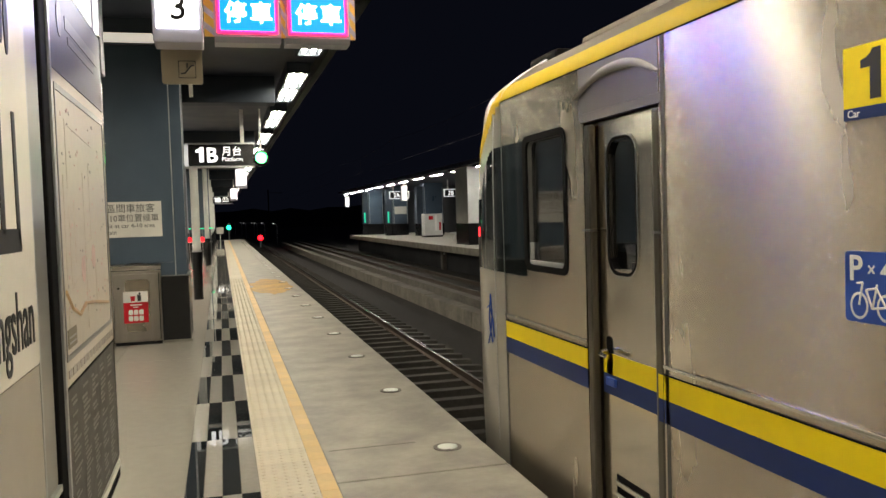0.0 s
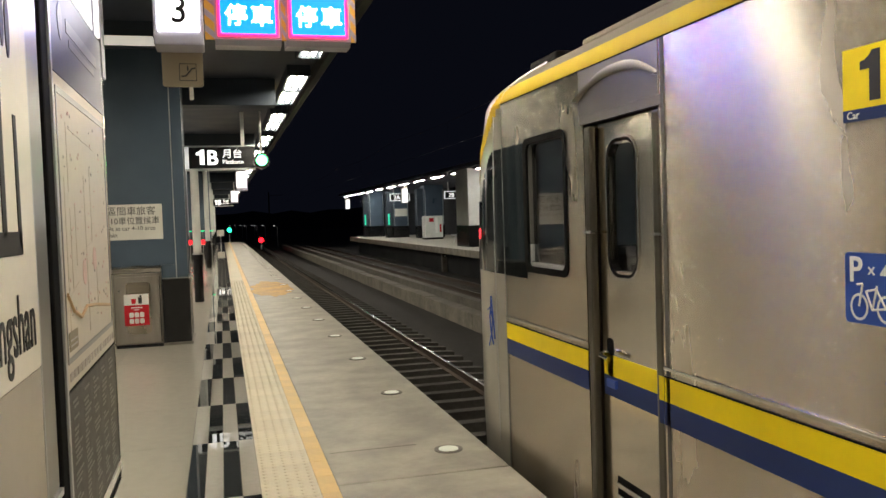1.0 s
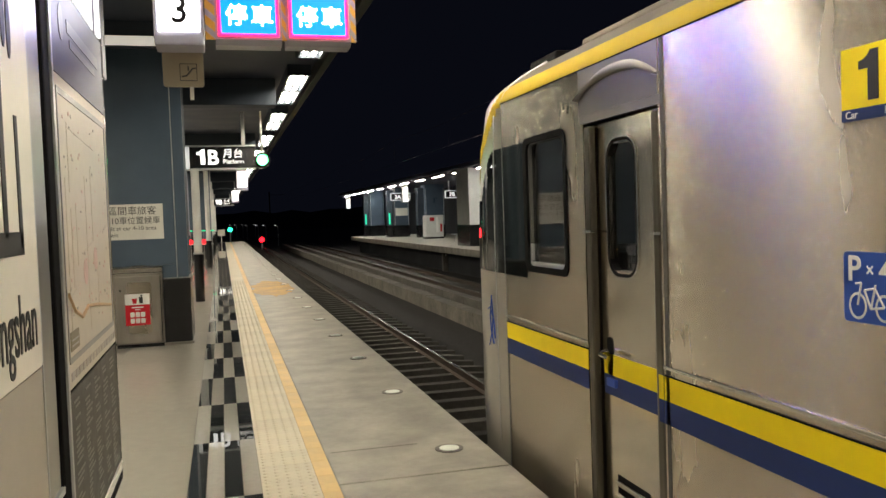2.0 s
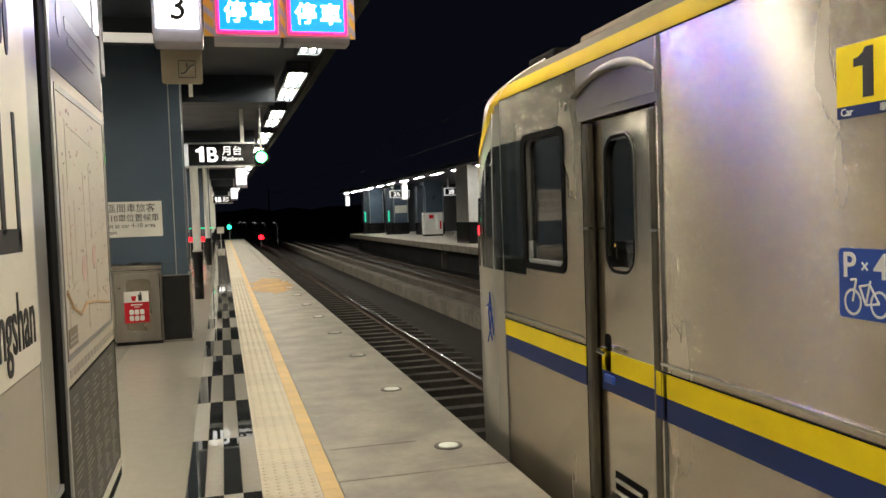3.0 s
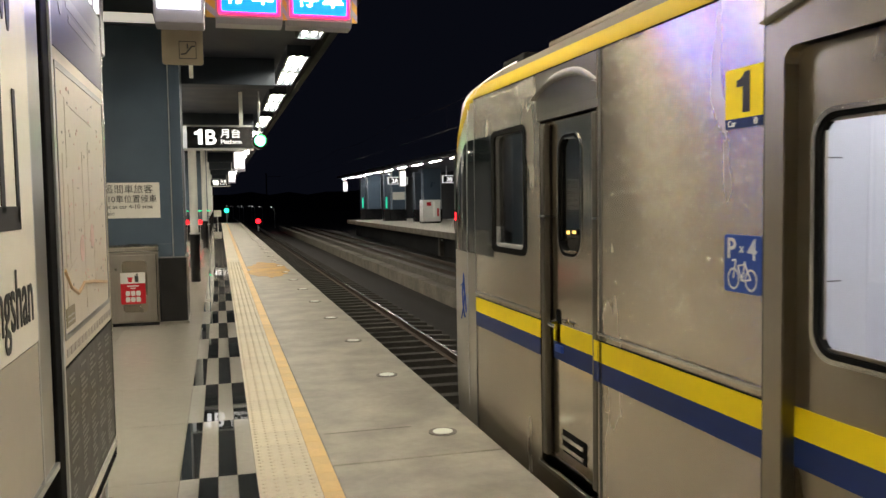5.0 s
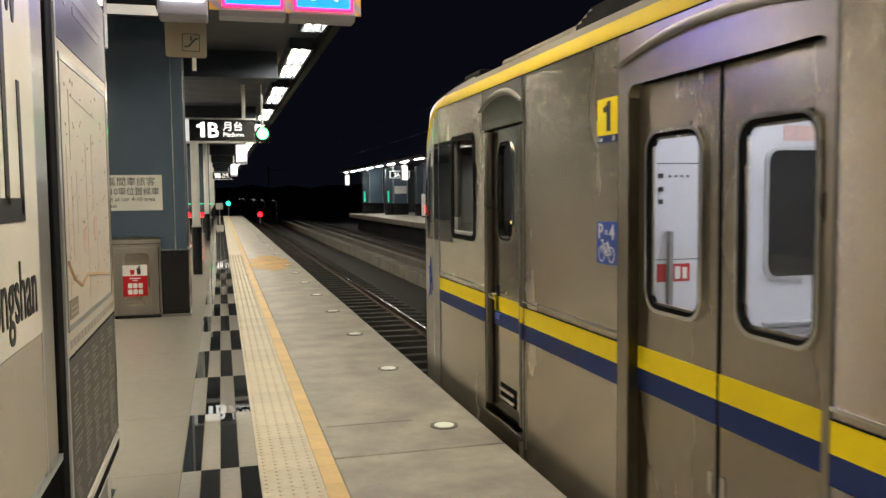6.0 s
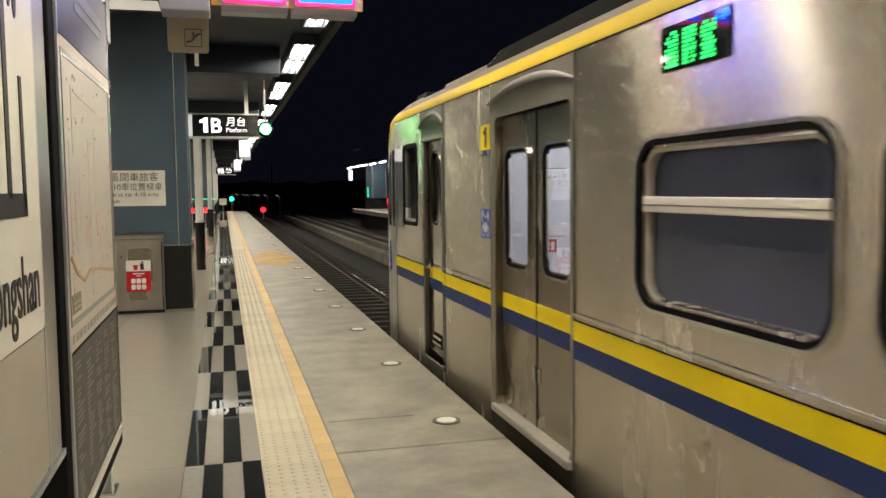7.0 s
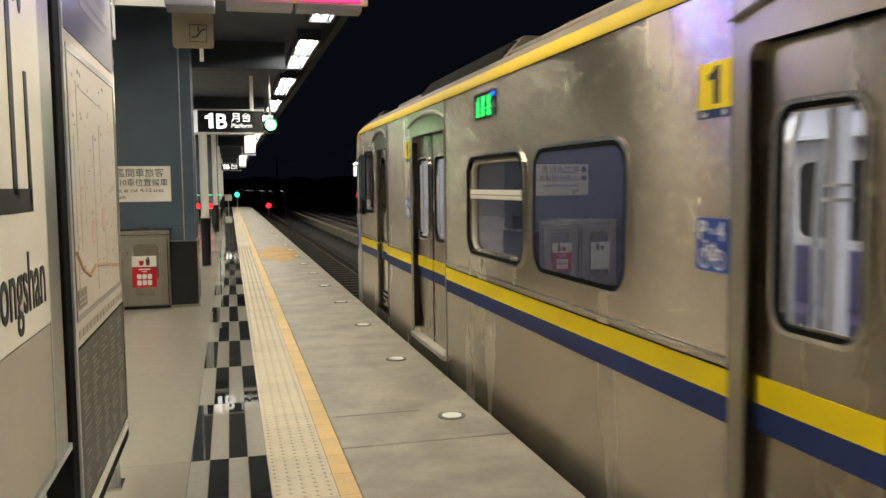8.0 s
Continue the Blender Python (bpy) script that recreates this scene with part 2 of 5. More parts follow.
def draw_nearer(ob, k):
    """Sets a hanging thing at k of its distance, in proportion."""
    m = Matrix.Translation((0, 0, 1.48)) @ Matrix.Diagonal((k, k, k, 1)) @ Matrix.Translation((0, 0, -1.48))
    for c in ob.children_recursive:
        c.data.transform(m)


def numeral_one(size, m, depth=0.002):
    """A bold figure 1 with a flag."""
    pts = [(0.20, 0.0), (0.40, 0.0), (0.40, 0.73), (0.25, 0.73), (0.20, 0.66), (0.12, 0.61), (0.02, 0.59), (0.02, 0.47), (0.20, 0.47)]
    bm = plate([(u * size, v * size) for u, v in pts], lambda u, v, d: (u, v, d), -depth, depth)
    bmesh.ops.transform(bm, matrix=m, verts=bm.verts)
    return bm


def words(body, size, m, depth=0.002, align="LEFT", squeeze=1.0, fat=0.0):
    """Letters of the built-in font as a mesh, upright in its own xy plane and then set by m."""
    cu = bpy.data.curves.new("words", "FONT")
    cu.body, cu.size, cu.extrude, cu.align_x, cu.resolution_u, cu.offset = body, size, depth, align, 3, fat * size
    ob = bpy.data.objects.new("words", cu)
    scene.collection.objects.link(ob)
    me = bpy.data.meshes.new_from_object(ob.evaluated_get(bpy.context.evaluated_depsgraph_get()))
    bpy.data.objects.remove(ob)
    bpy.data.curves.remove(cu)
    bm = bmesh.new()
    bm.from_mesh(me)
    bpy.data.meshes.remove(me)
    bmesh.ops.scale(bm, vec=(squeeze, 1, 1), verts=bm.verts)
    bmesh.ops.transform(bm, matrix=m, verts=bm.verts)
    return bm


def bold(body, size, m):
    """Letters with thickened strokes."""
    return words(body, size, m, 0.003, fat=0.014)


def on_face(x, y, z):      # letters read from -y
    return pose(x, y, z, 90, 0, 0)


def on_side(x, y, z):      # letters read from -x (on the train)
    return pose(x, y, z, 90, 0, -90)


def on_board(x, y, z):     # letters read from +x (on the boards)
    return pose(x, y, z, 90, 0, 90)


# ---- platform, tracks, ceiling ----
EDGE = 1.575        # platform edge
RAIL = -1.05        # top of the rails


def build_structure():
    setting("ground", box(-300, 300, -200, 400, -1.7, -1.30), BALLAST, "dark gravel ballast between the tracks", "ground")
    setting("platform_body", box(-9, EDGE - 0.12, -22, 64.6, -1.30, -0.034), KERB, "concrete body of the station platform", "platform")
    # edge slabs with open joints
    root = tagged(new("platform_edge"), "grey concrete edge slabs along the platform", "platform edge", "", "structure")
    ys = [-20.7, -8.1, 4.51, 17.1, 29.7, 42.3, 54.9, 64.6]
    for a, b in zip(ys, ys[1:]):
        part("slab", box(0.565, EDGE, a + 0.006, b - 0.006, -0.22, 0.0, 0.008), CONCRETE, root)
    part("saw_cut", box(0.60, 1.16, 5.145, 5.156, -0.001, 0.0012), GROUT, root)
    setting("floor_bed", box(-9, 0.565, -22, 64.6, -0.034, -0.008), GROUT, "dark jointing bed under the floor tiles", "floor")
    # Unseen wall, added; its tone sets what steel and windows reflect.
    setting("wall_west", box(-9.3, -9, -22, 66, -1.3, 3.9), WALLPALE, "unseen slate grey panelled wall, added for the train to reflect", "wall")
    setting("wall_south", box(-9.3, 1.3, -22.3, -22, -1.3, 3.9), PANELDARK, "dark panelled end wall", "wall")
    setting("ceiling", box(-9, 1.32, -22, 66, 3.62, 3.80), CEIL, "dark painted platform canopy ceiling, blue display glow in its colour", "ceiling")
    setting("trim_canopy", box(1.32, 1.42, -22, 66, 3.46, 3.82, 0.01), DARK, "dark fascia along the canopy edge", "fascia")
    for k, y in enumerate((12.6, 20.4, 28.2, 36.0, 43.8, 51.6, 59.4)):
        setting(f"beam_{k + 1}", box(-8.9, 0.86, y, y + 0.35, 3.22, 3.62, 0.01), CEILBEAM, "blue-grey ceiling beam across the canopy", "beam")
    bm = bmesh.new()
    rnd = random.Random(8)
    top = [(-260 + 6 * k, 5 + 4 * noise.noise(Vector((k * 0.07, 1.7, 0.0))) + rnd.uniform(-0.7, 0.7)) for k in range(130)]
    rows = [[bm.verts.new((x, 250 + d, (z if d == 20 else -1.6))) for x, z in top] for d in (0, 20, 60)]
    for lo, hi in zip(rows, rows[1:]):
        for k in range(len(top) - 1):
            bm.faces.new((lo[k], lo[k + 1], hi[k + 1], hi[k]))
    tagged(part("backdrop", bm, DARK), "black wooded hillside beyond the line at night", "hillside", "", "structure")
    wire = thing("overhead_wire", "thin dark overhead wires above the far track", "overhead wire")
    part("contact_wire", tube([(8.4, y, 4.1) for y in range(10, 121, 10)], 0.008, n=6), RAILTOP, wire, "worn contact wire")
    part("messenger_wire", tube([(8.4, y, 5.0 + 0.25 * ((y / 20) % 1 - 0.5) ** 2 * 4) for y in range(10, 121, 5)], 0.007, n=6), RAILSIDE, wire, "dark messenger wire")
    for y in range(10, 121, 10):
        part("dropper", tube([(8.4, y, 4.1), (8.4, y, 5.05)], 0.004, n=5), RAILSIDE, wire)
    part("mast", tube([(6.55, 118.0, -1.3), (6.55, 118.0, 5.6)], 0.09), RAILSIDE, wire, "dark steel mast")
    part("mast_arm", tube([(6.55, 118.0, 5.15), (8.5, 118.0, 5.15)], 0.03), RAILSIDE, wire, "dark steel arm")
    # Wall added to close the place; its black stands for unlit dark.
    setting("rear_track_wall", box(17.0, 17.3, -22, 76, -1.3, 4.2), DARK, "added wall behind the opposite platform, night dark in its colour", "wall")


def sleeper_mesh():
    bm = bmesh.new()
    a = [(-1.2, 0.0), (-0.75, 0.03), (0.75, 0.03), (1.2, 0.0)]
    for (x0, h0), (x1, h1) in zip(a, a[1:]):
        vs = [bm.verts.new(p) for p in ((x0, -0.12, -0.2), (x1, -0.12, -0.2), (x1, 0.12, -0.2), (x0, 0.12, -0.2),
                                        (x0, -0.09, h0), (x1, -0.09, h1), (x1, 0.09, h1), (x0, 0.09, h0))]
        for q in ((0, 1, 2, 3), (4, 5, 6, 7), (0, 1, 5, 4), (2, 3, 7, 6), (0, 3, 7, 4), (1, 2, 6, 5)):
            bm.faces.new([vs[i] for i in q])
    return bm


def build_track(cx, label, n):
    root = tagged(new(f"track_{n}"), label, "railway track", "", "structure")
    prof = [(-0.065, -0.15), (0.065, -0.15), (0.065, -0.13), (0.012, -0.11), (0.012, -0.035), (0.035, -0.028), (0.035, -0.004), (0.025, 0.0), (-0.025, 0.0), (-0.035, -0.004), (-0.035, -0.028), (-0.012, -0.035), (-0.012, -0.11), (-0.065, -0.13)]
    for sx in (-0.5335, 0.5335):
        r = part("rail", plate([(cx + sx + u, RAIL + v) for u, v in prof], lambda u, v, d: (u, d, v), -30, 220), RAILSIDE, root, "rust-brown steel rail")
        part("running_surface", box(cx + sx - 0.024, cx + sx + 0.024, -30, 220, RAIL - 0.002, RAIL + 0.003), RAILTOP, r, "shiny worn rail head")
    me = None
    for k in range(150):
        y = 2.0 + 0.62 * k
        if me is None:
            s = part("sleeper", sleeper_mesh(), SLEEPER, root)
            me = s.data
        else:
            s = new("sleeper", me)
            s.parent = root
        s.location = (cx, y, RAIL - 0.165)


def build_track_wall():
    root = tagged(new("track_divider"), "low weathered concrete wall between the tracks", "track wall", "", "structure")
    for k in range(34):
        y = 2.0 + 2.4 * k
        part("wall_block", box(5.72, 6.1, y + 0.012, y + 2.388, -1.30, -0.90 + 0.012 * math.sin(k * 2.3), 0.02), RETAIN, root)
    root = tagged(new("cable_trough"), "concrete cable trough beside the far track", "cable trough", "", "structure")
    for k in range(34):
        y = 2.0 + 2.4 * k
        part("trough_block", box(6.9, 7.2, y + 0.01, y + 2.39, -1.30, -0.98, 0.015), KERB, root)


# ---- trackside and opposite platform ----
def build_opposite():
    setting("opposite_platform", box(10.0, 17.0, -22, 66, -0.30, 0.0, 0.01), CONCRETE, "pale concrete deck of the opposite platform", "platform")
    # Shade below the deck overhang is put into the base colour.
    setting("opposite_platform_base", box(10.7, 17.0, -22, 66, -1.30, -0.30), DARK, "recessed base under the opposite platform, shade put into its colour", "platform")
    setting("opposite_ceiling", box(10.6, 17.0, -22, 76, 3.62, 3.8), CEIL, "dark canopy over the opposite platform", "ceiling")
    for k in range(12):
        y = 28.5 + 4.07 * k
        lamp = thing("far_ceiling_light", "lit white strip light under the far canopy", "ceiling light", "far strip lights")
        part("casing", box(10.98, 11.24, y, y + 2.7, 3.53, 3.62), CEILBEAM, lamp)
        part("diffuser", box(11.08, 11.14, y + 0.25, y + 2.45, 3.51, 3.53), FARTUBE, lamp, "glowing white diffuser")
    setting("opposite_wall_block", box(10.95, 13.5, 36.0, 38.0, 1.0, 3.62), POST, "grey clad wall block on the opposite platform", "wall")
    setting("opposite_wall_skirting", box(10.93, 13.5, 35.98, 38.0, 0.0, 0.99), BASEBLACK, "black skirting below the grey block", "wall")
    for x0, x1, y, notice in ((13.45, 14.8, 54.5, False), (12.1, 13.2, 58.5, True), (11.3, 12.45, 64.0, False)):
        col = thing("far_column", "slate-blue clad column with black base on the far platform", "column", "far columns")
        part("cladding", box(x0, x1, y, y + 1.2, 0.85, 3.62, 0.02), PANELBLUE, col)
        part("base", box(x0 - 0.02, x1 + 0.02, y - 0.02, y + 1.22, 0.0, 0.85), BASEBLACK, col, "black base")
        part("side_cover", box(x0 - 0.45, x0 - 0.02, y + 0.3, y + 1.0, 0.85, 3.4), PANELDARK, col)
        part("side_base", box(x0 - 0.45, x0 - 0.02, y + 0.3, y + 1.0, 0.0, 0.85), BASEBLACK, col, "black base")
        for xx in (x0 + 0.05, x1 - 0.05):
            part("trim", box(xx - 0.015, xx + 0.015, y - 0.006, y, 0.85, 3.3), TRIMW, col, "pale metal trim")
        if notice:
            part("notice", box(x0 + 0.1, x1 - 0.1, y - 0.012, y - 0.002, 1.55, 2.1), PAPER, col, "pale paper notice")
        if x0 < 12.5:
            # Reflection of the green signal, put in as a glowing strip.
            part("glow_strip", box(x0 - 0.36, x0 - 0.24, y + 0.28, y + 0.296, 0.95, 1.75), GREENGLOW, col, "glowing teal strip as the green signal reflection")
    kiosk = thing("vending_cabinet", "brushed steel cabinet with red markings on far platform", "cabinet")
    part("body", box(12.5, 13.65, 50.6, 51.5, 0.12, 1.5, 0.02), POST, kiosk)
    part("plinth", box(12.48, 13.67, 50.65, 51.5, 0.0, 0.12), BASEBLACK, kiosk, "black plinth")
    part("red_mark", box(12.75, 13.05, 50.59, 50.6, 1.12, 1.36), RED, kiosk, "red label")
    part("red_mark", box(13.43, 13.55, 50.59, 50.6, 0.45, 0.95), RED, kiosk, "red label")
    part("white_label", box(13.15, 13.31, 50.59, 50.6, 0.4, 1.4), WHITE, kiosk, "white label")
    for x, y, text in ((10.75, 52.8, "2A"), (13.75, 50.2, "2B")):
        s = thing("far_platform_sign", "black hanging platform sign with lit white letters", "sign", "far platform signs")
        part("panel", box(x, x + 1.25, y, y + 0.14, 2.58, 3.0, 0.01), BASEBLACK, s)
        # Frame brightness is put in as a weak glow.
        part("frame", ring(rr(x - 0.03, x + 1.28, 2.55, 3.03, 0.01, 1), rr(x + 0.01, x + 1.24, 2.59, 2.99, 0.01, 1), FACE, y - 0.01, y + 0.15), EDGEGLOW, s, "pale frame, given a weak glow to show white")
        part("lettering", words(text, 0.36, on_face(x + 0.22, y - 0.012, 2.66)), LITWHITE, s, "lit white letters")
        part("small_lettering", box(x + 0.85, x + 1.15, y - 0.012, y - 0.002, 2.68, 2.88), LITWHITE, s, "lit white bars")
        for dx in (0.2, 1.05):
            part("hanger", box(x + dx, x + dx + 0.06, y + 0.04, y + 0.1, 3.0, 3.62), POST, s)
    for x, y in ((10.98, 49.5), (10.95, 73.0), (13.6, 41.2)):
        s = thing("far_number_box", "lit white number box hanging from the far canopy", "lit sign", "far number boxes")
        part("case", box(x - 0.18, x + 0.18, y, y + 0.3, 2.35, 3.3, 0.02), TROUGH, s)
        part("face", box(x - 0.16, x + 0.16, y - 0.012, y - 0.001, 2.4, 3.2), LITWHITE, s, "glowing white face")
        part("hanger", box(x - 0.03, x + 0.03, y + 0.1, y + 0.16, 3.3, 3.62), POST, s)
    bench = thing("far_bench", "small pale metal bench on the far platform", "bench")
    part("seat", box(11.9, 12.5, 41.0, 42.6, 0.40, 0.46, 0.02), TRIMW, bench)
    part("backrest", box(12.5, 12.56, 41.0, 42.6, 0.5, 0.85, 0.02), TRIMW, bench)
    for yy in (41.2, 42.4):
        part("leg", tube([(12.0, yy, 0.0), (12.15, yy, 0.4)], 0.03), TRIMW, bench)
        part("leg", tube([(12.5, yy, 0.0), (12.4, yy, 0.4)], 0.03), TRIMW, bench)
    m = thing("track_marker", "small pale post below the far platform edge", "marker post")
    part("post", box(10.45, 10.69, 39.0, 39.3, -1.3, -0.35, 0.02), KERB, m)
    part("lamp", plate(circle(10.57, -0.5, 0.05, 10), FACE, 38.97, 39.0), TRIMW, m)


def signal(name, label, x, y, z, r, lens, foot, top, base):
    s = thing(name, label, "signal")
    part("housing", plate(circle(x, z, r * 1.5, 20), FACE, y, y + 0.2), BASEBLACK, s, "black housing")
    part("lens", plate(circle(x, z, r, 20), FACE, y - 0.03, y), lens, s, "glowing lens")
    part("hood", ring(circle(x, z, r * 1.2, 20), circle(x, z, r * 1.08, 20), FACE, y - 0.14, y), BASEBLACK, s, "black hood")
    part("pole", tube([(x, y + 0.1, foot), (x, y + 0.1, top)], base), POST, s)
    return s


def build_signals():
    lamp = signal("platform_signal", "lit green signal lamp hanging from a bracket", 0.602, 12.3, 2.375, 0.076, GREENLAMP, 2.47, 2.94, 0.018)
    part("bracket", tube([(0.602, 12.4, 2.93), (0.80, 16.35, 3.42), (0.80, 16.35, 3.62)], 0.016), POST, lamp)
    signal("track_signal", "lit red dwarf signal beside the track", 3.57, 80.0, -0.27, 0.24, REDLAMP, -1.3, -0.4, 0.06)
    signal("end_signal", "lit teal-green signal beyond the platform end", 0.66, 77.0, 0.82, 0.20, TEALLAMP, -1.3, 0.7, 0.06)
    for k, (x, y) in enumerate(((5.9, 92.0), (5.2, 104.0), (4.6, 112.0), (4.9, 130.0), (3.6, 128.0), (3.5, 150.0), (2.5, 155.0), (1.7, 160.0))):
        p = thing("line_lamp", "small white lamp on a thin pole along the line", "lamp post", "lamps along the line")
        part("pole", tube([(x, y, -1.3), (x, y, 0.75), (x - 0.1, y, 0.95), (x - 0.3, y, 1.0)], 0.03), POST, p)
        part("lens", box(x - 0.38, x - 0.28, y - 0.05, y + 0.05, 0.96, 1.02), LITWHITE, p, "glowing white lens")
    mk = thing("end_notice", "small white notice near the platform end", "notice")
    part("panel", box(-0.35, 0.15, 60.0, 60.03, 0.55, 1.0), PAPER, mk)
    part("post", tube([(-0.1, 60.05, 0.0), (-0.1, 60.05, 0.6)], 0.03), POST, mk)


# ---- platform fittings ----
def build_ceiling_light(x0, x1, y0, y1, z=3.48, name="ceiling_light"):
    s = thing(name, "twin-tube fluorescent ceiling light, lit, in a pale trough", "ceiling light", "platform ceiling lights")
    part("trough", ring(rr(x0 - 0.03, x1 + 0.03, y0 - 0.03, y1 + 0.03, 0.005, 1), rr(x0, x1, y0, y1, 0.005, 1), FLAT, z - 0.01, 3.62), CEILBEAM, s, "dark metal trough")
    part("back", box(x0, x1, y0, y1, z + 0.08, z + 0.10), REFLECTOR, s)
    if name != "ceiling_light":
        part("diffuser", box(x0 + 0.01, x1 - 0.01, y0 + 0.01, y1 - 0.01, z + 0.0, z + 0.02), PRISM, s, "glowing prismatic diffuser")
        return s
    part("divider", box(x0, x1, (y0 + y1) / 2 - 0.06, (y0 + y1) / 2 + 0.06, z - 0.012, z + 0.08), CEILBEAM, s)
    w = x1 - x0
    for f in (0.28, 0.72):
        for a, b in ((y0 + 0.03, (y0 + y1) / 2 - 0.05), ((y0 + y1) / 2 + 0.05, y1 - 0.03)):
            part("tube", box(x0 + w * f - 0.021, x0 + w * f + 0.021, a, b, z + 0.012, z + 0.054, 0.012), TUBE, s, "glowing tube")
    return s


def build_lights():
    for k in range(-4, 13):
        build_ceiling_light(0.985, 1.245, 11.5 + 4.07 * k, 14.3 + 4.07 * k)
    # Two unseen lamp rows, added to brighten the floor and the train side.
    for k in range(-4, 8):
        # Lamp before the column left out, so that its top stays darker.
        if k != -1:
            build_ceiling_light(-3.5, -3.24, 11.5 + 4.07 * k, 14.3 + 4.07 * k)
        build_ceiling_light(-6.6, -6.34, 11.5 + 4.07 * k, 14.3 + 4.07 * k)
    for y in (-6.5, 1.3, 9.2, 22.0, 34.0, 46.0):
        build_ceiling_light(-1.75, -0.62, y, y + 0.55, name="cross_light")
        # Unseen cross lights, added to brighten the west side.
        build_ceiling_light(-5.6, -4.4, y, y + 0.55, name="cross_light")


def build_column(y):
    c = thing("platform_column", "square slate-blue panelled column with black skirting", "column", "platform columns")
    part("front_panel", box(-2.3, -0.572, y, y + 0.06, 0.99, 3.62), PANELBLUE, c)
    part("lower_panel", box(-0.745, -0.572, y + 0.002, y + 0.06, 0.83, 0.988), PANELBLUE, c)
    part("corner_panel", box(-0.558, -0.43, y, y + 0.06, 0.83, 3.62), PANELBLUE, c)
    part("corner_trim", box(-0.570, -0.560, y - 0.006, y + 0.05, 0.83, 3.2), TRIMW, c, "pale metal trim")
    part("core", box(-2.28, -0.435, y + 0.45, y + 0.8, 0.83, 3.62), PANELDARK, c)
    part("upper_core", box(-2.28, -0.435, y + 0.06, y + 0.45, 1.02, 3.62), PANELDARK, c)
    part("skirting", box(-0.745, -0.415, y - 0.02, y + 0.82, 0.0, 0.815, 0.006), BASEBLACK, c, "glossy black skirting")
    part("skirting_back", box(-2.3, -0.745, y + 0.45, y + 0.82, 0.0, 0.83), BASEBLACK, c, "black skirting")
    part("skirting_cap", box(-0.75, -0.41, y - 0.025, y + 0.82, 0.815, 0.828), FRAMEGREY, c, "grey metal trim")
    part("foot", box(-0.75, -0.40, y - 0.05, y + 0.85, 0.0, 0.03), GROUT, c)
    return c


def build_bin(x, label, front, symbols):
    b = thing("litter_bin", label, "litter bin", "litter bins")
    w, y0, z1 = 0.555, 10.51, 0.955
    part("body", box(x, x + w, y0 + 0.02, y0 + 0.50, 0.04, z1, 0.012), INOX, b)
    part("plinth", box(x + 0.01, x + w - 0.01, y0 + 0.03, y0 + 0.48, 0.0, 0.04), BASEBLACK, b)
    part("lid", box(x - 0.008, x + w + 0.008, y0 - 0.005, y0 + 0.5, z1, z1 + 0.03, 0.008), CHROME, b, "polished steel lid")
    part("lid_ledge", box(x - 0.004, x + w + 0.004, y0 - 0.002, y0 + 0.03, z1 - 0.055, z1 - 0.04, 0.004), CHROME, b, "polished steel ledge")
    # Shadow in the gap beside the door, drawn as a black strip.
    part("door_gap", box(x + w - 0.028, x + w - 0.020, y0 + 0.012, y0 + 0.021, 0.06, z1 - 0.09), NEARBLACK, b, "black strip as the shadow in the door gap")
    part("lid_handle", box(x + w / 2 - 0.07, x + w / 2 + 0.07, y0 + 0.02, y0 + 0.1, z1 + 0.03, z1 + 0.045, 0.005), CHROME, b, "polished handle")
    part("door_panel", box(x + 0.02, x + w - 0.03, y0 + 0.004, y0 + 0.02, 0.06, z1 - 0.09, 0.004), INOX, b, "brushed steel door")
    part("slot_surround", plate(rr(x + 0.14, x + w - 0.13, 0.17, 0.80, 0.05), FACE, y0 - 0.002, y0 + 0.004), STEEL_D, b)
    part("lock", plate(circle(x + 0.07, 0.70, 0.014, 12), FACE, y0 - 0.01, y0 + 0.004), CHROME, b, "round lock")
    lx0, lx1 = x + 0.118, x + 0.40
    lab = part("label", box(lx0, lx1, y0 - 0.006, y0 - 0.003, 0.275, 0.655), front, b, "printed label")
    part("label_top", box(lx0, lx1, y0 - 0.009, y0 - 0.006, 0.525, 0.655), WHITE, lab, "white band")
    part("pictogram", plate([(lx0 + 0.09, 0.54), (lx0 + 0.13, 0.54), (lx0 + 0.14, 0.60), (lx0 + 0.08, 0.60)], FACE, y0 - 0.012, y0 - 0.009), RED if symbols else INK, lab)
    part("pictogram", plate([(lx0 + 0.165, 0.54), (lx0 + 0.205, 0.54), (lx0 + 0.205, 0.615), (lx0 + 0.16, 0.62)], FACE, y0 - 0.012, y0 - 0.009), INK, lab)
    part("pictogram", plate(circle(lx0 + 0.19, 0.632, 0.013, 10), FACE, y0 - 0.012, y0 - 0.009), INK, lab)
    part("caption", box(lx0 + 0.075, lx1 - 0.075, y0 - 0.009, y0 - 0.006, 0.487, 0.50), WHITE, lab)
    part("caption", box(lx0 + 0.11, lx1 - 0.11, y0 - 0.009, y0 - 0.006, 0.462, 0.472), WHITE, lab)
    for i in range(3):
        for j in range(2):
            u, v = lx0 + 0.055 + i * 0.06, 0.30 + j * 0.075
            part("symbol", plate(rr(u, u + 0.05, v, v + 0.06, 0.012, 3), FACE, y0 - 0.009, y0 - 0.006), WHITE, lab)


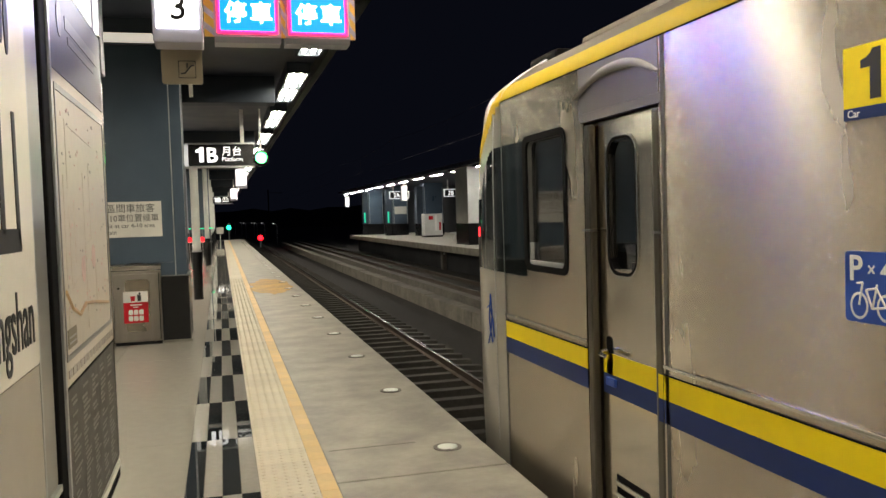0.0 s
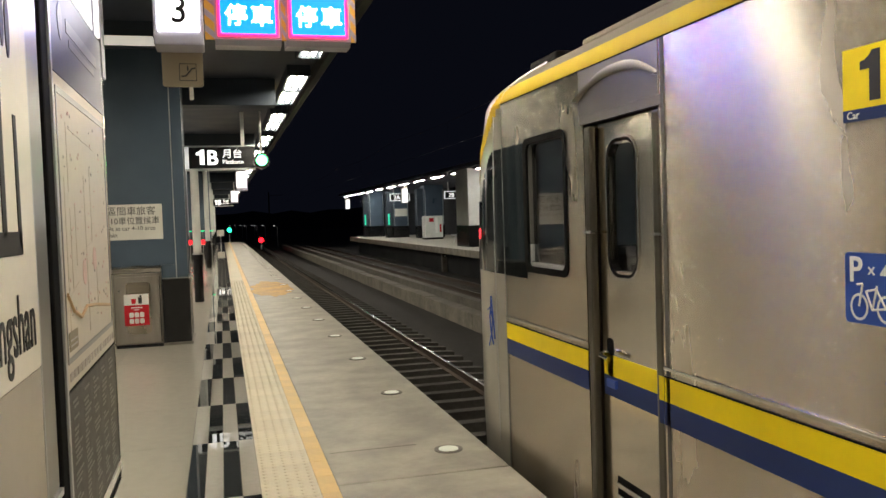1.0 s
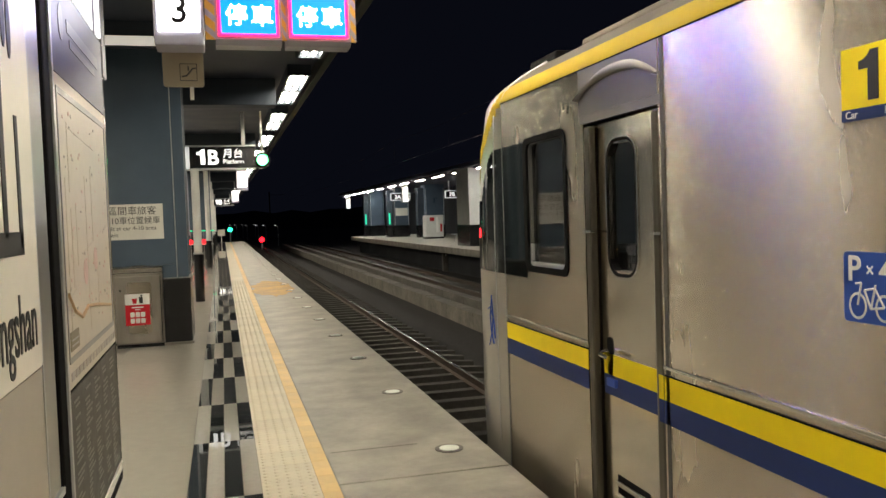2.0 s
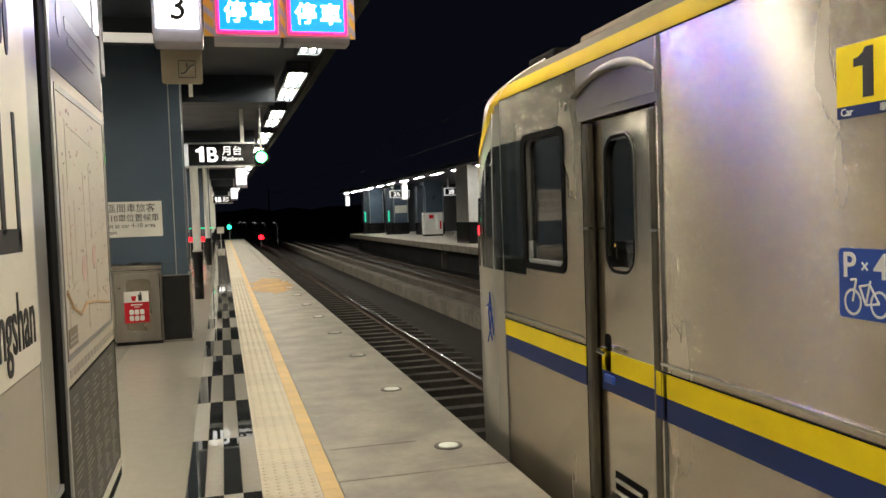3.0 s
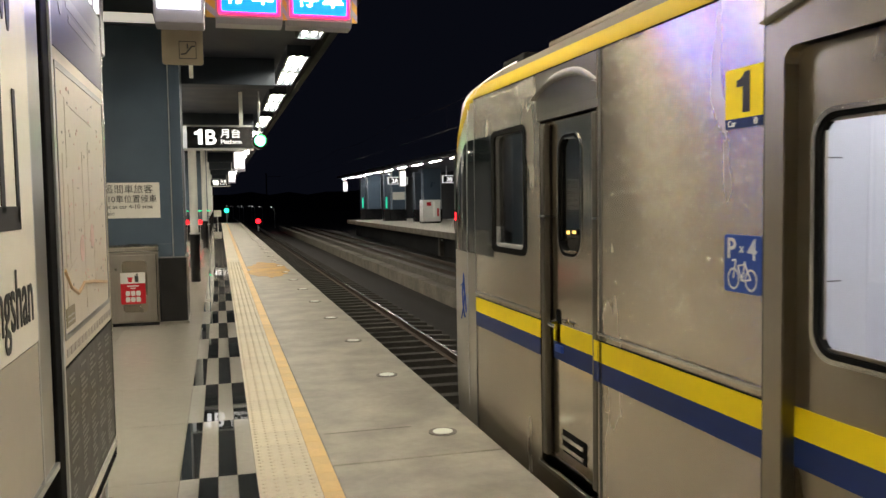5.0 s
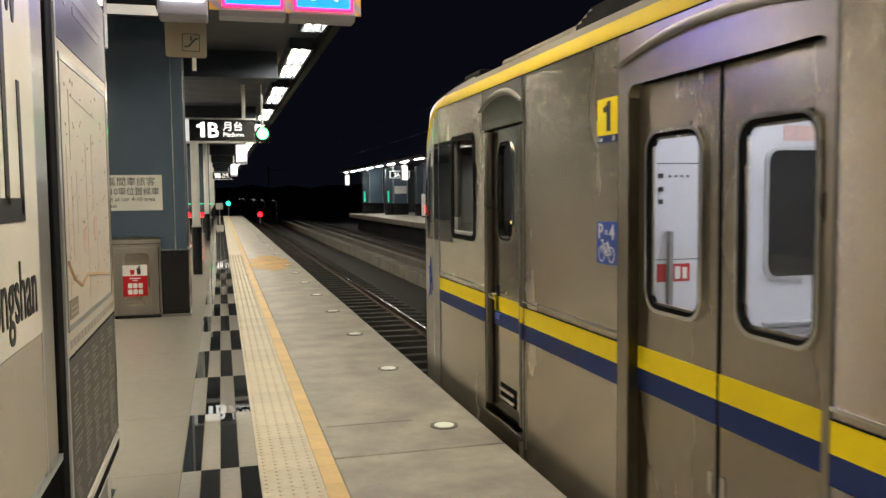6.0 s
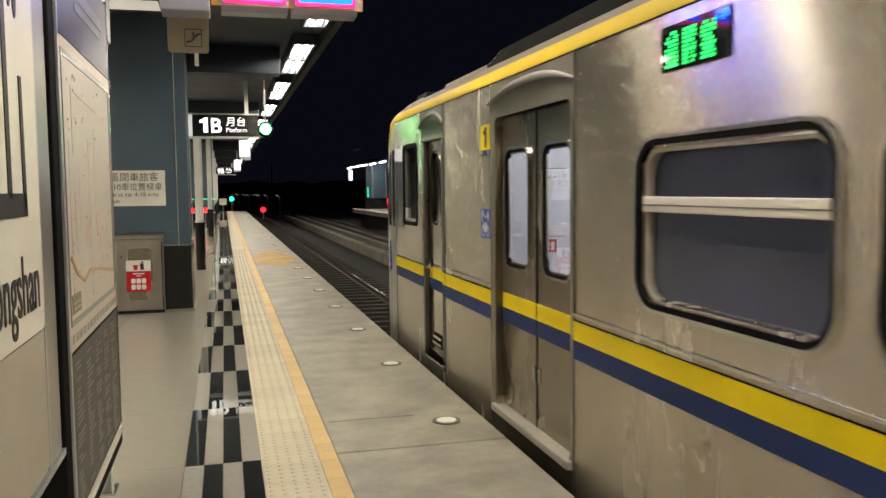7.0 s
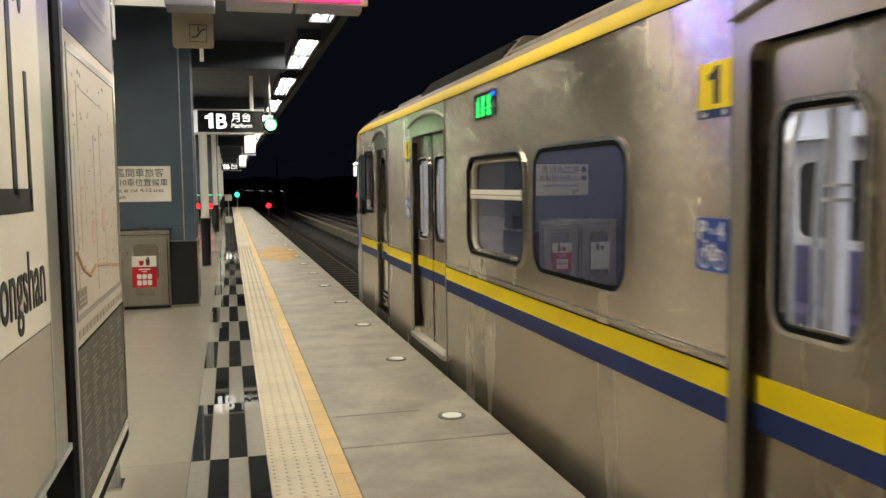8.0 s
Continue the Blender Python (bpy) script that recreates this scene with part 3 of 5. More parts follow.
def build_notice():
    n = thing("platform_notice", "white paper notice with black waiting instructions on column", "notice")
    y = 10.612
    part("sheet", box(-1.47, -0.70, y - 0.004, y + 0.004, 1.312, 1.743), PAPER, n)
    part("line", words("區間車旅客", 0.112, on_face(-1.335, y - 0.006, 1.622), 0.001), INK, n, "black printed line")
    part("line", words("10車位置候車", 0.100, on_face(-1.305, y - 0.006, 1.508), 0.001, squeeze=0.955), INK, n, "black printed line")
    part("line", words("ait at car 4-10 area", 0.072, on_face(-1.335, y - 0.006, 1.428), 0.001), INK, n, "black printed line")
    part("line", words("rain", 0.072, on_face(-1.335, y - 0.006, 1.35), 0.001), INK, n, "black printed line")
    for z, h in ((1.632, 0.07), (1.52, 0.06)):
        part("bar", box(-1.44, -1.375, y - 0.007, y - 0.005, z, z + h), INK, n)
    part("dash", box(-1.352, -1.318, y - 0.007, y - 0.005, 1.538, 1.547), INK, n)


def build_platform_sign(x0, y, z0, k=1.0):
    s = thing("platform_sign", "black hanging sign reading 1B Platform, lit letters", "sign", "platform signs")
    x1, z1 = x0 + 1.23, z0 + 0.41
    part("panel", box(x0, x1, y, y + 0.16, z0, z1, 0.008), BASEBLACK, s)
    part("frame_top", box(x0 - 0.06, x1 + 0.01, y - 0.012, y + 0.17, z1, z1 + 0.03), TRIMW, s, "pale metal rail")
    part("frame_bottom", box(x0 - 0.06, x1 + 0.01, y - 0.012, y + 0.17, z0 - 0.035, z0), TRIMW, s, "pale metal rail")
    part("end_box", box(x0 - 0.08, x0 - 0.002, y, y + 0.16, z0, z1), EDGEGLOW, s, "lit white end")
    part("numeral", numeral_one(0.39, on_face(x0 + 0.13, y - 0.004, z0 + 0.075), 0.003), LITSIGN, s, "lit white figure")
    part("letter", bold("B", 0.39, on_face(x0 + 0.325, y - 0.004, z0 + 0.075)), LITSIGN, s, "lit white letter")
    part("caption", words("月台", 0.19, on_face(x0 + 0.62, y - 0.004, z0 + 0.21), 0.003), LITWHITE, s, "lit white letters")
    part("caption", words("Platform", 0.115, on_face(x0 + 0.62, y - 0.004, z0 + 0.085), 0.003), LITWHITE, s, "lit white letters")
    for u in (0.98,):
        part("hanger", box(x0 + u, x0 + u + 0.07, y + 0.05, y + 0.11, z1 + 0.03, 3.62), POST, s)


def build_post(y, top=3.62, x=-0.465, r=0.076):
    p = thing("round_post", "pale grey round post with black padded foot", "post", "round posts")
    part("shaft", tube([(x, y, 0.9), (x, y, top)], r, n=20), POST, p)
    part("foot", tube([(x, y, 0.0), (x, y, 0.9)], r + 0.012, n=20), BASEBLACK, p, "black foot")
    part("collar", tube([(x, y, 0.9), (x, y, 0.93)], r + 0.016, n=20), TRIMW, p, "metal collar")


def build_lit_panel():
    s = thing("lit_panel", "tall lit white panel beyond the blue column", "lit sign")
    part("case", box(-1.16, -0.76, 20.5, 20.62, 1.2, 3.0, 0.01), CASE, s)
    part("face", box(-1.13, -0.79, 20.488, 20.499, 2.2, 2.97), LITWHITE, s, "glowing white face")
    part("stand", box(-1.0, -0.9, 20.52, 20.6, 0.0, 1.2), POST, s)
    # Stand is added; its glowing pieces stand for reflections of the signals.
    g = thing("reflection_stand", "added slim stand with glowing red and green signal reflections", "indicator")
    part("rail", tube([(-1.25, 32.05, 0.70), (-0.34, 32.05, 0.70)], 0.016), POST, g, "added thin grey rail")
    for x in (-1.17, -0.70, -0.39):
        stem = part("stem", tube([(x, 32.05, 0.0), (x, 32.05, 1.25)], 0.014), FRAMEGREY, g, "added slim grey stem")
        part("green_lamp", box(x - 0.075, x + 0.075, 32.0, 32.035, 1.19, 1.225, 0.004), DIMTEAL, stem, "glowing bar as a green signal reflection")
        if x < -0.5:
            part("red_lamp", plate(circle(x, 0.795, 0.095, 16), FACE, 32.0, 32.036), DIMRED, stem, "glowing disc as a red signal reflection")
    c = thing("hanging_light_box", "lit white hanging sign box seen over the map board", "lit sign")
    part("case", box(-1.30, -0.735, 6.0, 6.16, 2.50, 3.10, 0.01), CASE, c, "grey metal case")
    part("face", box(-1.29, -0.79, 5.99, 5.999, 2.52, 3.08), LITWHITE, c, "glowing white face")
    part("side_face", box(-0.775, -0.745, 5.99, 5.999, 2.52, 3.08), LITWHITE, c, "glowing white margin")
    for x in (-1.15, -0.9):
        part("hanger", tube([(x, 6.08, 3.10), (x, 6.08, 3.62)], 0.014), POST, c)


def build_number_box(x0, y, z0, digit, k=1.0):
    s = thing("number_box", "lit white hanging box with a car number", "lit sign", "hanging number boxes")
    x1 = x0 + 0.29
    part("case", box(x0 - 0.03, x1 + 0.03, y, y + 0.29, z0 - 0.10, z0 + 0.52, 0.015), CASE, s, "grey metal case")
    part("face", box(x0, x1, y - 0.012, y - 0.001, z0, z0 + 0.48), LITBOX if digit else LITWHITE, s, "glowing white face")
    if digit:
        part("digit", bold(digit, 0.27, on_face((x0 + x1) / 2 - 0.06, y - 0.018, z0 + 0.062)), INK, s, "black numeral")
    part("hanger", tube([((x0 + x1) / 2, y + 0.14, z0 + 0.52), ((x0 + x1) / 2, y + 0.14, 1.48 + 2.14 / k)], 0.02), POST, s)
    draw_nearer(s, k)


def build_escalator_sign():
    s = thing("escalator_sign", "tan hanging sign with an escalator pictogram", "sign")
    y = 6.72
    part("panel", plate(rr(-0.395, -0.09, 2.55, 3.0, 0.025), FACE, y, y + 0.03), TAN, s)
    part("pictogram_frame", ring(rr(-0.27, -0.14, 2.595, 2.73, 0.004, 1), rr(-0.265, -0.145, 2.60, 2.725, 0.004, 1), FACE, y - 0.004, y), INK, s)
    part("pictogram", tube([(-0.255, y - 0.003, 2.63), (-0.22, y - 0.003, 2.635), (-0.175, y - 0.003, 2.69), (-0.15, y - 0.003, 2.695)], 0.006, n=6), INK, s)
    part("pictogram", tube([(-0.205, y - 0.003, 2.675), (-0.205, y - 0.003, 2.71)], 0.006, n=6), INK, s)
    part("tag", box(-0.20, -0.17, y + 0.01, y + 0.015, 2.45, 2.55), PAPER, s, "small pale tag")
    part("hanger", tube([(-0.24, y + 0.015, 2.98), (-0.24, y + 0.015, 4.345)], 0.012), POST, s)
    draw_nearer(s, 0.746)


def build_display(x0, x1, stripes):
    """A hanging blue display with a pink rim."""
    s = thing("stop_display", "hanging blue and pink display with lit white characters", "display", "stop displays")
    y, z0, z1 = 6.3, 2.86, 3.42
    part("case", plate([(y + 0.02, z0 - 0.02), (y + 0.07, z0 - 0.055), (y + 0.24, z0 - 0.055), (y + 0.24, z1), (y + 0.02, z1)], lambda u, v, d: (d, u, v), x0 - 0.02, x1 + 0.02), CASE, s, "grey metal case")
    part("screen", box(x0 + 0.022, x1 - 0.022, y + 0.004, y + 0.02, z0 + 0.02, z1 - 0.025), LEDBLUE, s, "glowing blue screen")
    part("rim", ring(rr(x0, x1, z0, z1 - 0.005, 0.01, 2), rr(x0 + 0.022, x1 - 0.022, z0 + 0.02, z1 - 0.025, 0.01, 2), FACE, y, y + 0.022), LEDPINK, s, "glowing pink rim")
    for i, ch in enumerate("停車"):
        part("character", bold(ch, 0.165, on_face(x0 + 0.055 + 0.185 * i, y + 0.0, z0 + 0.095)), LEDWHITE, s, "lit white character")
    for i in range(2):
        for j in range(3):
            u = (x0 + x1) / 2 - 0.185 + i * 0.2
            part("bar", box(u, u + 0.16, y + 0.0, y + 0.003, z0 + 0.30 + j * 0.06, z0 + 0.335 + j * 0.06), LEDWHITE, s, "lit white bar")
    for a, b in stripes:
        part("stripe_panel", box(a, b, y + 0.03, y + 0.05, z0 - 0.02, z1), ORANGE, s, "orange and grey hazard panel")
        for i in range(5):
            v = z0 - 0.02 + i * 0.12
            part("stripe", plate([(a, v + 0.06), (b, v), (b, v + 0.05), (a, v + 0.11)], FACE, y + 0.026, y + 0.03), CASE, s)
    for u in (0.1, 0.4):
        part("hanger", box(x0 + u - 0.02, x0 + u + 0.02, y + 0.11, y + 0.15, z1, 4.345), POST, s)
    draw_nearer(s, 0.746)


def build_name_board():
    b = thing("station_name_board", "white and grey station name board on legs", "name board")
    x, y0, y1 = -0.55, 0.9, 2.72
    part("frame", box(x - 0.14, x - 0.012, y0, 2.975, 0.60, 2.55, 0.02), BOARDMETAL, b, "grey metal frame")
    part("lower_panel", box(x - 0.012, x - 0.004, y0 + 0.05, y1 + 0.004, 0.63, 1.058), BOARDGREY, b, "plain grey panel")
    part("face", plate(rr(y0 + 0.05, y1, 1.064, 2.5, 0.02), SIDE, x - 0.012, x), CREAM, b, "pale enamel face")
    part("edge_strip", box(x - 0.012, x - 0.002, 2.726, 2.744, 0.61, 2.5), TRIMW, b, "pale edge")
    part("bottom_strip", box(x - 0.02, x - 0.003, y0, 2.98, 0.585, 0.607), TRIMW, b, "pale bottom strip")
    part("name", words("Songshan", 0.235, on_board(x + 0.002, 2.665, 1.14), 0.001, "RIGHT", 0.66, 0.006), INK, b, "black station name")
    for pts in ([(2.10, 1.43), (2.14, 1.43), (2.14, 1.80), (2.10, 1.80)], [(2.345, 1.46), (2.385, 1.46), (2.385, 2.02), (2.345, 2.02)],
                [(2.515, 1.43), (2.55, 1.43), (2.54, 1.80), (2.51, 1.80)], [(2.10, 1.41), (2.55, 1.41), (2.55, 1.475), (2.10, 1.475)]):
        part("stroke", plate(pts, SIDE, x, x + 0.003), INK, b, "thick black character stroke")
    for cy, cz in ((2.44, 2.06), (2.50, 2.04)):
        part("stroke", plate(circle(cy, cz, 0.022, 14, 4.0), SIDE, x, x + 0.003), INK, b, "thick black character stroke")
    for yy in (1.2, 2.6):
        part("leg", box(x - 0.11, x - 0.04, yy, yy + 0.08, 0.0, 0.60), FRAMEGREY, b)


def build_map_board():
    b = thing("map_board", "tall framed area map board with timetable, on feet", "map board")
    x, y0, y1, z0, z1 = -0.55, 2.995, 4.42, 0.20, 2.42
    part("case", box(x - 0.10, x - 0.006, y0, y1, z0, z1, 0.012), NEARBLACK, b, "black case")
    part("edge", box(x - 0.10, x + 0.002, y1, y1 + 0.012, z0, z1), CHROME, b, "polished metal edge")
    part("header", box(x - 0.006, x - 0.001, y0 + 0.140, y1 - 0.005, 2.04, 2.40), HEADER, b, "grey header, violet display light put into its colour")
    part("emblem", plate(circle(3.33, 2.25, 0.05, 20, 1.4), SIDE, x - 0.001, x + 0.001), HEADERINK, b, "pale round emblem")
    for k, (a, c, v) in enumerate(((3.45, 4.25, 2.235), (3.5, 4.15, 2.185))):
        part("header_bar", box(x - 0.001, x + 0.001, a, c, v, v + 0.05 - 0.02 * k), HEADERINK, b, "pale bar of lettering")
    part("map_sheet", box(x - 0.006, x - 0.001, y0 + 0.140, y1 - 0.01, 0.90, 2.035), MAPPAPER, b, "pale printed area map")
    part("map_rim", ring(rr(y0 + 0.165, y1 - 0.04, 0.99, 1.99, 0.004, 1), rr(y0 + 0.18, y1 - 0.06, 1.01, 1.965, 0.004, 1), SIDE, x - 0.001, x + 0.002), FRAMEGREY, b, "grey rim")
    rnd = random.Random(5)
    for k in range(80):
        u, v = rnd.uniform(3.24, 4.3), rnd.uniform(1.06, 1.93)
        part("map_mark", box(x - 0.001, x + 0.0008, u, u + rnd.uniform(0.006, 0.03), v, v + rnd.uniform(0.004, 0.014)), rnd.choice((MAPINK, MAPPINK, MAPPINK, MAPINK)), b)
    for u, v in ((3.62, 1.30), (3.9, 1.34)):
        part("map_area", plate(circle(u, v, 0.05, 9, 1.1), SIDE, x - 0.001, x + 0.0006), MAPPINK, b, "pink map area")
    part("map_road", tube([(x, 3.20, 1.24), (x, 3.32, 1.17), (x, 3.48, 1.13), (x, 3.62, 1.16), (x, 3.9, 1.14), (x, 4.3, 1.10)], 0.008, n=5), MAPTAN, b, "tan road line")
    for k in range(14):
        u, v = rnd.uniform(3.22, 4.2), rnd.uniform(1.05, 1.9)
        w = (u, rnd.uniform(1.05, 1.9)) if k % 2 else (min(4.32, u + rnd.uniform(0.2, 0.8)), v + rnd.uniform(-0.06, 0.06))
        part("map_street", tube([(x - 0.001, u, v), (x - 0.001, *w)], 0.0022, n=4), MAPLINE, b)
    part("map_legend", box(x - 0.001, x + 0.001, 3.2, 3.38, 1.03, 1.10), TAN, b)
    for k in range(2):
        part("map_mark", box(x - 0.001, x + 0.002, 3.22, 3.36, 1.045 + 0.02 * k, 1.052 + 0.02 * k), MAPINK, b)
    part("side_strip", box(x - 0.012, x + 0.002, y0 + 0.108, y0 + 0.136, z0 + 0.05, 2.40), TRIMW, b, "pale metal side strip")
    for k in range(15):
        u = y0 + 0.19 + 0.083 * k
        part("caption", box(x - 0.001, x + 0.001, u, u + rnd.uniform(0.05, 0.07), 0.925, 0.955), MAPINK, b)
    part("timetable", box(x - 0.006, x - 0.001, y0 + 0.155, y1 - 0.01, 0.30, 0.885), LISTGREY, b, "dark grey printed timetable")
    bars = bmesh.new()
    for c in range(5):
        for r in range(26):
            if rnd.random() < 0.85:
                u = 3.19 + c * 0.24 + rnd.uniform(0, 0.03)
                v = 0.84 - r * 0.0205
                box(x - 0.001, x + 0.0006, u, u + rnd.uniform(0.06, 0.17), v, v + 0.009, bm=bars)
    tagged(part("print", bars, LISTINK, b, "faint pale rows of print"), kind="stuff")
    part("bottom_trim", box(x - 0.006, x + 0.004, y0 + 0.11, y1, 0.25, 0.285), CREAM, b, "pale bottom trim")
    part("bottom_edge", box(x - 0.10, x + 0.002, y0, y1, z0 - 0.01, z0), CHROME, b)
    for yy in (3.1, 4.2):
        f = part("foot", box(x - 0.09, x - 0.03, yy, yy + 0.1, 0.0, z0 - 0.01), FRAMEGREY, b)
        part("foot_plate", box(x - 0.25, x - 0.01, yy - 0.02, yy + 0.12, 0.0, 0.012), CHROME, f, "polished floor plate")


def build_floor_lamps():
    for k in range(-1, 30):
        y = 4.96 + 1.8 * k
        s = thing("floor_lamp", "round flush floor marker lamp with pale lens", "floor lamp", "edge marker lamps")
        part("rim", ring(circle(1.325, y, 0.090, 24), circle(1.325, y, 0.064, 24), FLAT, 0.0, 0.006), RIM, s, "dull steel rim")
        part("lens", plate(circle(1.325, y, 0.063, 20), FLAT, 0.0, 0.009), LENS, s, "pale lens")
        part("screw", plate(circle(1.325 - 0.01, y - 0.074, 0.008, 8), FLAT, 0.006, 0.008), CHROME, s)


RIM = mat("dull_steel", (0.15, 0.14, 0.125), 0.5, 0.3, 0.1, 30, 0.0)
LENS = mat("pale_lens", (0.86, 0.92, 0.86), 0.3, 0.0, 0.05, 10, 0.0)
RUST = mat("ochre_stain", (0.46, 0.27, 0.05), 0.55, 0.0, 0.30, 10, 0.1, 60, stain=0.3)


# ---- the train ----
XT, XC, WT = 1.70, 3.14, 1.44
TAIL, SEAM = -14.5, 4.84
DOORS = [(0.42, 1.63), (-4.86, -3.65), (-10.14, -8.93)]
WINDOWS = [(-1.477, -0.27), (-2.80, -1.63), (-6.747, -5.54), (-8.07, -6.90), (-12.0, -10.8)]
CABDOOR = (2.94, 3.65)
CABWIN = (3.86, 4.47)
ZD0, ZD1 = 0.055, 1.93


def grid_wall(x0, x1, s0, s1, z0, z1, holes, wavy=0.0):
    """A wall of thickness x0..x1 with rectangular holes (s0, s1, z0, z1); wavy: the unevenness of its outer sheet, in metres."""
    bm = bmesh.new()
    S = sorted({s0, s1, *[h[0] for h in holes], *[h[1] for h in holes]})
    Z = sorted({z0, z1, *[h[2] for h in holes], *[h[3] for h in holes]})
    if wavy:
        S = sorted({*S, *[s0 + 0.09 * k for k in range(1, int((s1 - s0) / 0.09))]})
        Z = sorted({*Z, *[z0 + 0.12 * k for k in range(1, int((z1 - z0) / 0.12))]})
    solid = lambda i, j: 0 <= i < len(S) - 1 and 0 <= j < len(Z) - 1 and not any(
        h[0] < (S[i] + S[i + 1]) / 2 < h[1] and h[2] < (Z[j] + Z[j + 1]) / 2 < h[3] for h in holes)
    vs = {}
    def v(x, i, j, side=0):
        if (x, i, j, side) not in vs:
            d = wavy * (noise.noise(Vector((0.0, S[i] * 1.1, Z[j] * 0.6))) + 0.16 * noise.noise(Vector((7.0, S[i] * 3.4, Z[j] * 0.9)))) if wavy and x == x0 else 0.0
            vs[x, i, j, side] = bm.verts.new((x + d, S[i], Z[j]))
        return vs[x, i, j, side]
    for i in range(len(S) - 1):
        for j in range(len(Z) - 1):
            if not solid(i, j):
                continue
            for x in (x0, x1):
                f = bm.faces.new((v(x, i, j), v(x, i + 1, j), v(x, i + 1, j + 1), v(x, i, j + 1)))
                f.smooth = bool(wavy)
            for di, dj, a, b in ((-1, 0, (i, j), (i, j + 1)), (1, 0, (i + 1, j), (i + 1, j + 1)), (0, -1, (i, j), (i + 1, j)), (0, 1, (i, j + 1), (i + 1, j + 1))):
                if not solid(i + di, j + dj):
                    k = 1 + (di, dj).index(0) if wavy else 0
                    bm.faces.new((v(x0, *a, k), v(x0, *b, k), v(x1, *b, k), v(x1, *a, k)))
    return bm


ROOF = [(1.70, 2.165), (1.725, 2.225), (1.766, 2.264), (1.90, 2.362), (2.15, 2.475), (2.6, 2.565), (3.14, 2.60)]


NOSE = [(-0.4, 1.24), (0.2, 1.32), (1.2, 1.32), (1.6, 1.26), (1.9, 1.14), (2.1, 0.95), (2.25, 0.76), (2.4, 0.56), (2.60, 0.30)]


def nose_point(z, a, out=0.0):
    """A point of the rounded cab front: height z, a from 0 (near side) to 1 (far side)."""
    half = WT
    if z > 2.165:
        for (xa, za), (xb, zb) in zip(ROOF, ROOF[1:]):
            if za <= z <= zb:
                half = XC - (xa + (xb - xa) * (z - za) / (zb - za))
    length = 1.30
    for (za, la), (zb, lb) in zip(NOSE, NOSE[1:]):
        if za <= z <= zb:
            length = la + (lb - la) * (z - za) / (zb - za)
    w = math.pi * a
    c, s = math.cos(w), math.sin(w)
    e = 0.62
    return Vector((XC - (half + out) * math.copysign(abs(c) ** e, c), SEAM + 0.002 + (length + out) * abs(s) ** e, z))


FINE = [1.5 + 0.9 * k / 120 for k in range(121)]


def nose_sheet(keep, out=0.0, zs=None, n=64):
    bm = bmesh.new()
    zs = zs or [-0.32 + (2.598 + 0.32) * k / 75 for k in range(76)]
    P = [[nose_point(z, i / n, out) for i in range(n + 1)] for z in zs]
    vs = {}
    def v(j, i):
        if (j, i) not in vs:
            vs[j, i] = bm.verts.new(P[j][i])
        return vs[j, i]
    for j in range(len(zs) - 1):
        for i in range(n):
            c = (P[j][i] + P[j + 1][i + 1]) / 2
            if keep(c, (i + 0.5) / n):
                bm.faces.new((v(j, i), v(j, i + 1), v(j + 1, i + 1), v(j + 1, i)))
    return bm


def arch_points(a, b, z0, rise, thick, n=14):
    top, low = [], []
    for i in range(n + 1):
        u = a + (b - a) * i / n
        k = 1 - abs(2 * i / n - 1) ** 2.4
        low.append((u, z0 + rise * k))
        top.append((u, z0 + rise * k + thick * (0.35 + 0.65 * k)))
    return low, top


def build_arch(a, b, z0, rise, parent):
    """A curved rain gutter over a door."""
    low, top = arch_points(a, b, z0, rise, 0.045)
    bm = bmesh.new()
    for (u0, v0), (u1, v1), (p0, q0), (p1, q1) in zip(low, low[1:], top, top[1:]):
        vs = [bm.verts.new(p) for p in ((XT - 0.003, u0, v0), (XT - 0.003, u1, v1), (XT - 0.035, u1, v1 + 0.004), (XT - 0.035, u0, v0 + 0.004),
                                        (XT - 0.004, p1, q1), (XT - 0.004, p0, q0))]
        bm.faces.new((vs[0], vs[1], vs[2], vs[3]))
        bm.faces.new((vs[3], vs[2], vs[4], vs[5]))
    bmesh.ops.remove_doubles(bm, verts=bm.verts, dist=0.0005)
    return part("rain_gutter", bm, GUTTER, parent, "curved steel rain gutter", True)


def window_frame(s0, s1, z0, z1, x, r, w, depth, mat_, parent, name="window_frame"):
    bm = ring(rr(s0, s1, z0, z1, r), rr(s0 + w, s1 - w, z0 + w, z1 - w, max(0.02, r - w)), SIDE, x - depth, x + 0.06)
    return part(name, bm, mat_, parent)


def stripes(s0, s1, x, parent):
    part("yellow_stripe", box(x - 0.004, x + 0.003, s0, s1, 0.702, 0.800), YSTRIPE, parent, "yellow stripe")
    part("blue_stripe", box(x - 0.004, x + 0.003, s0, s1, 0.606, 0.7015), BLUE, parent, "navy blue stripe")


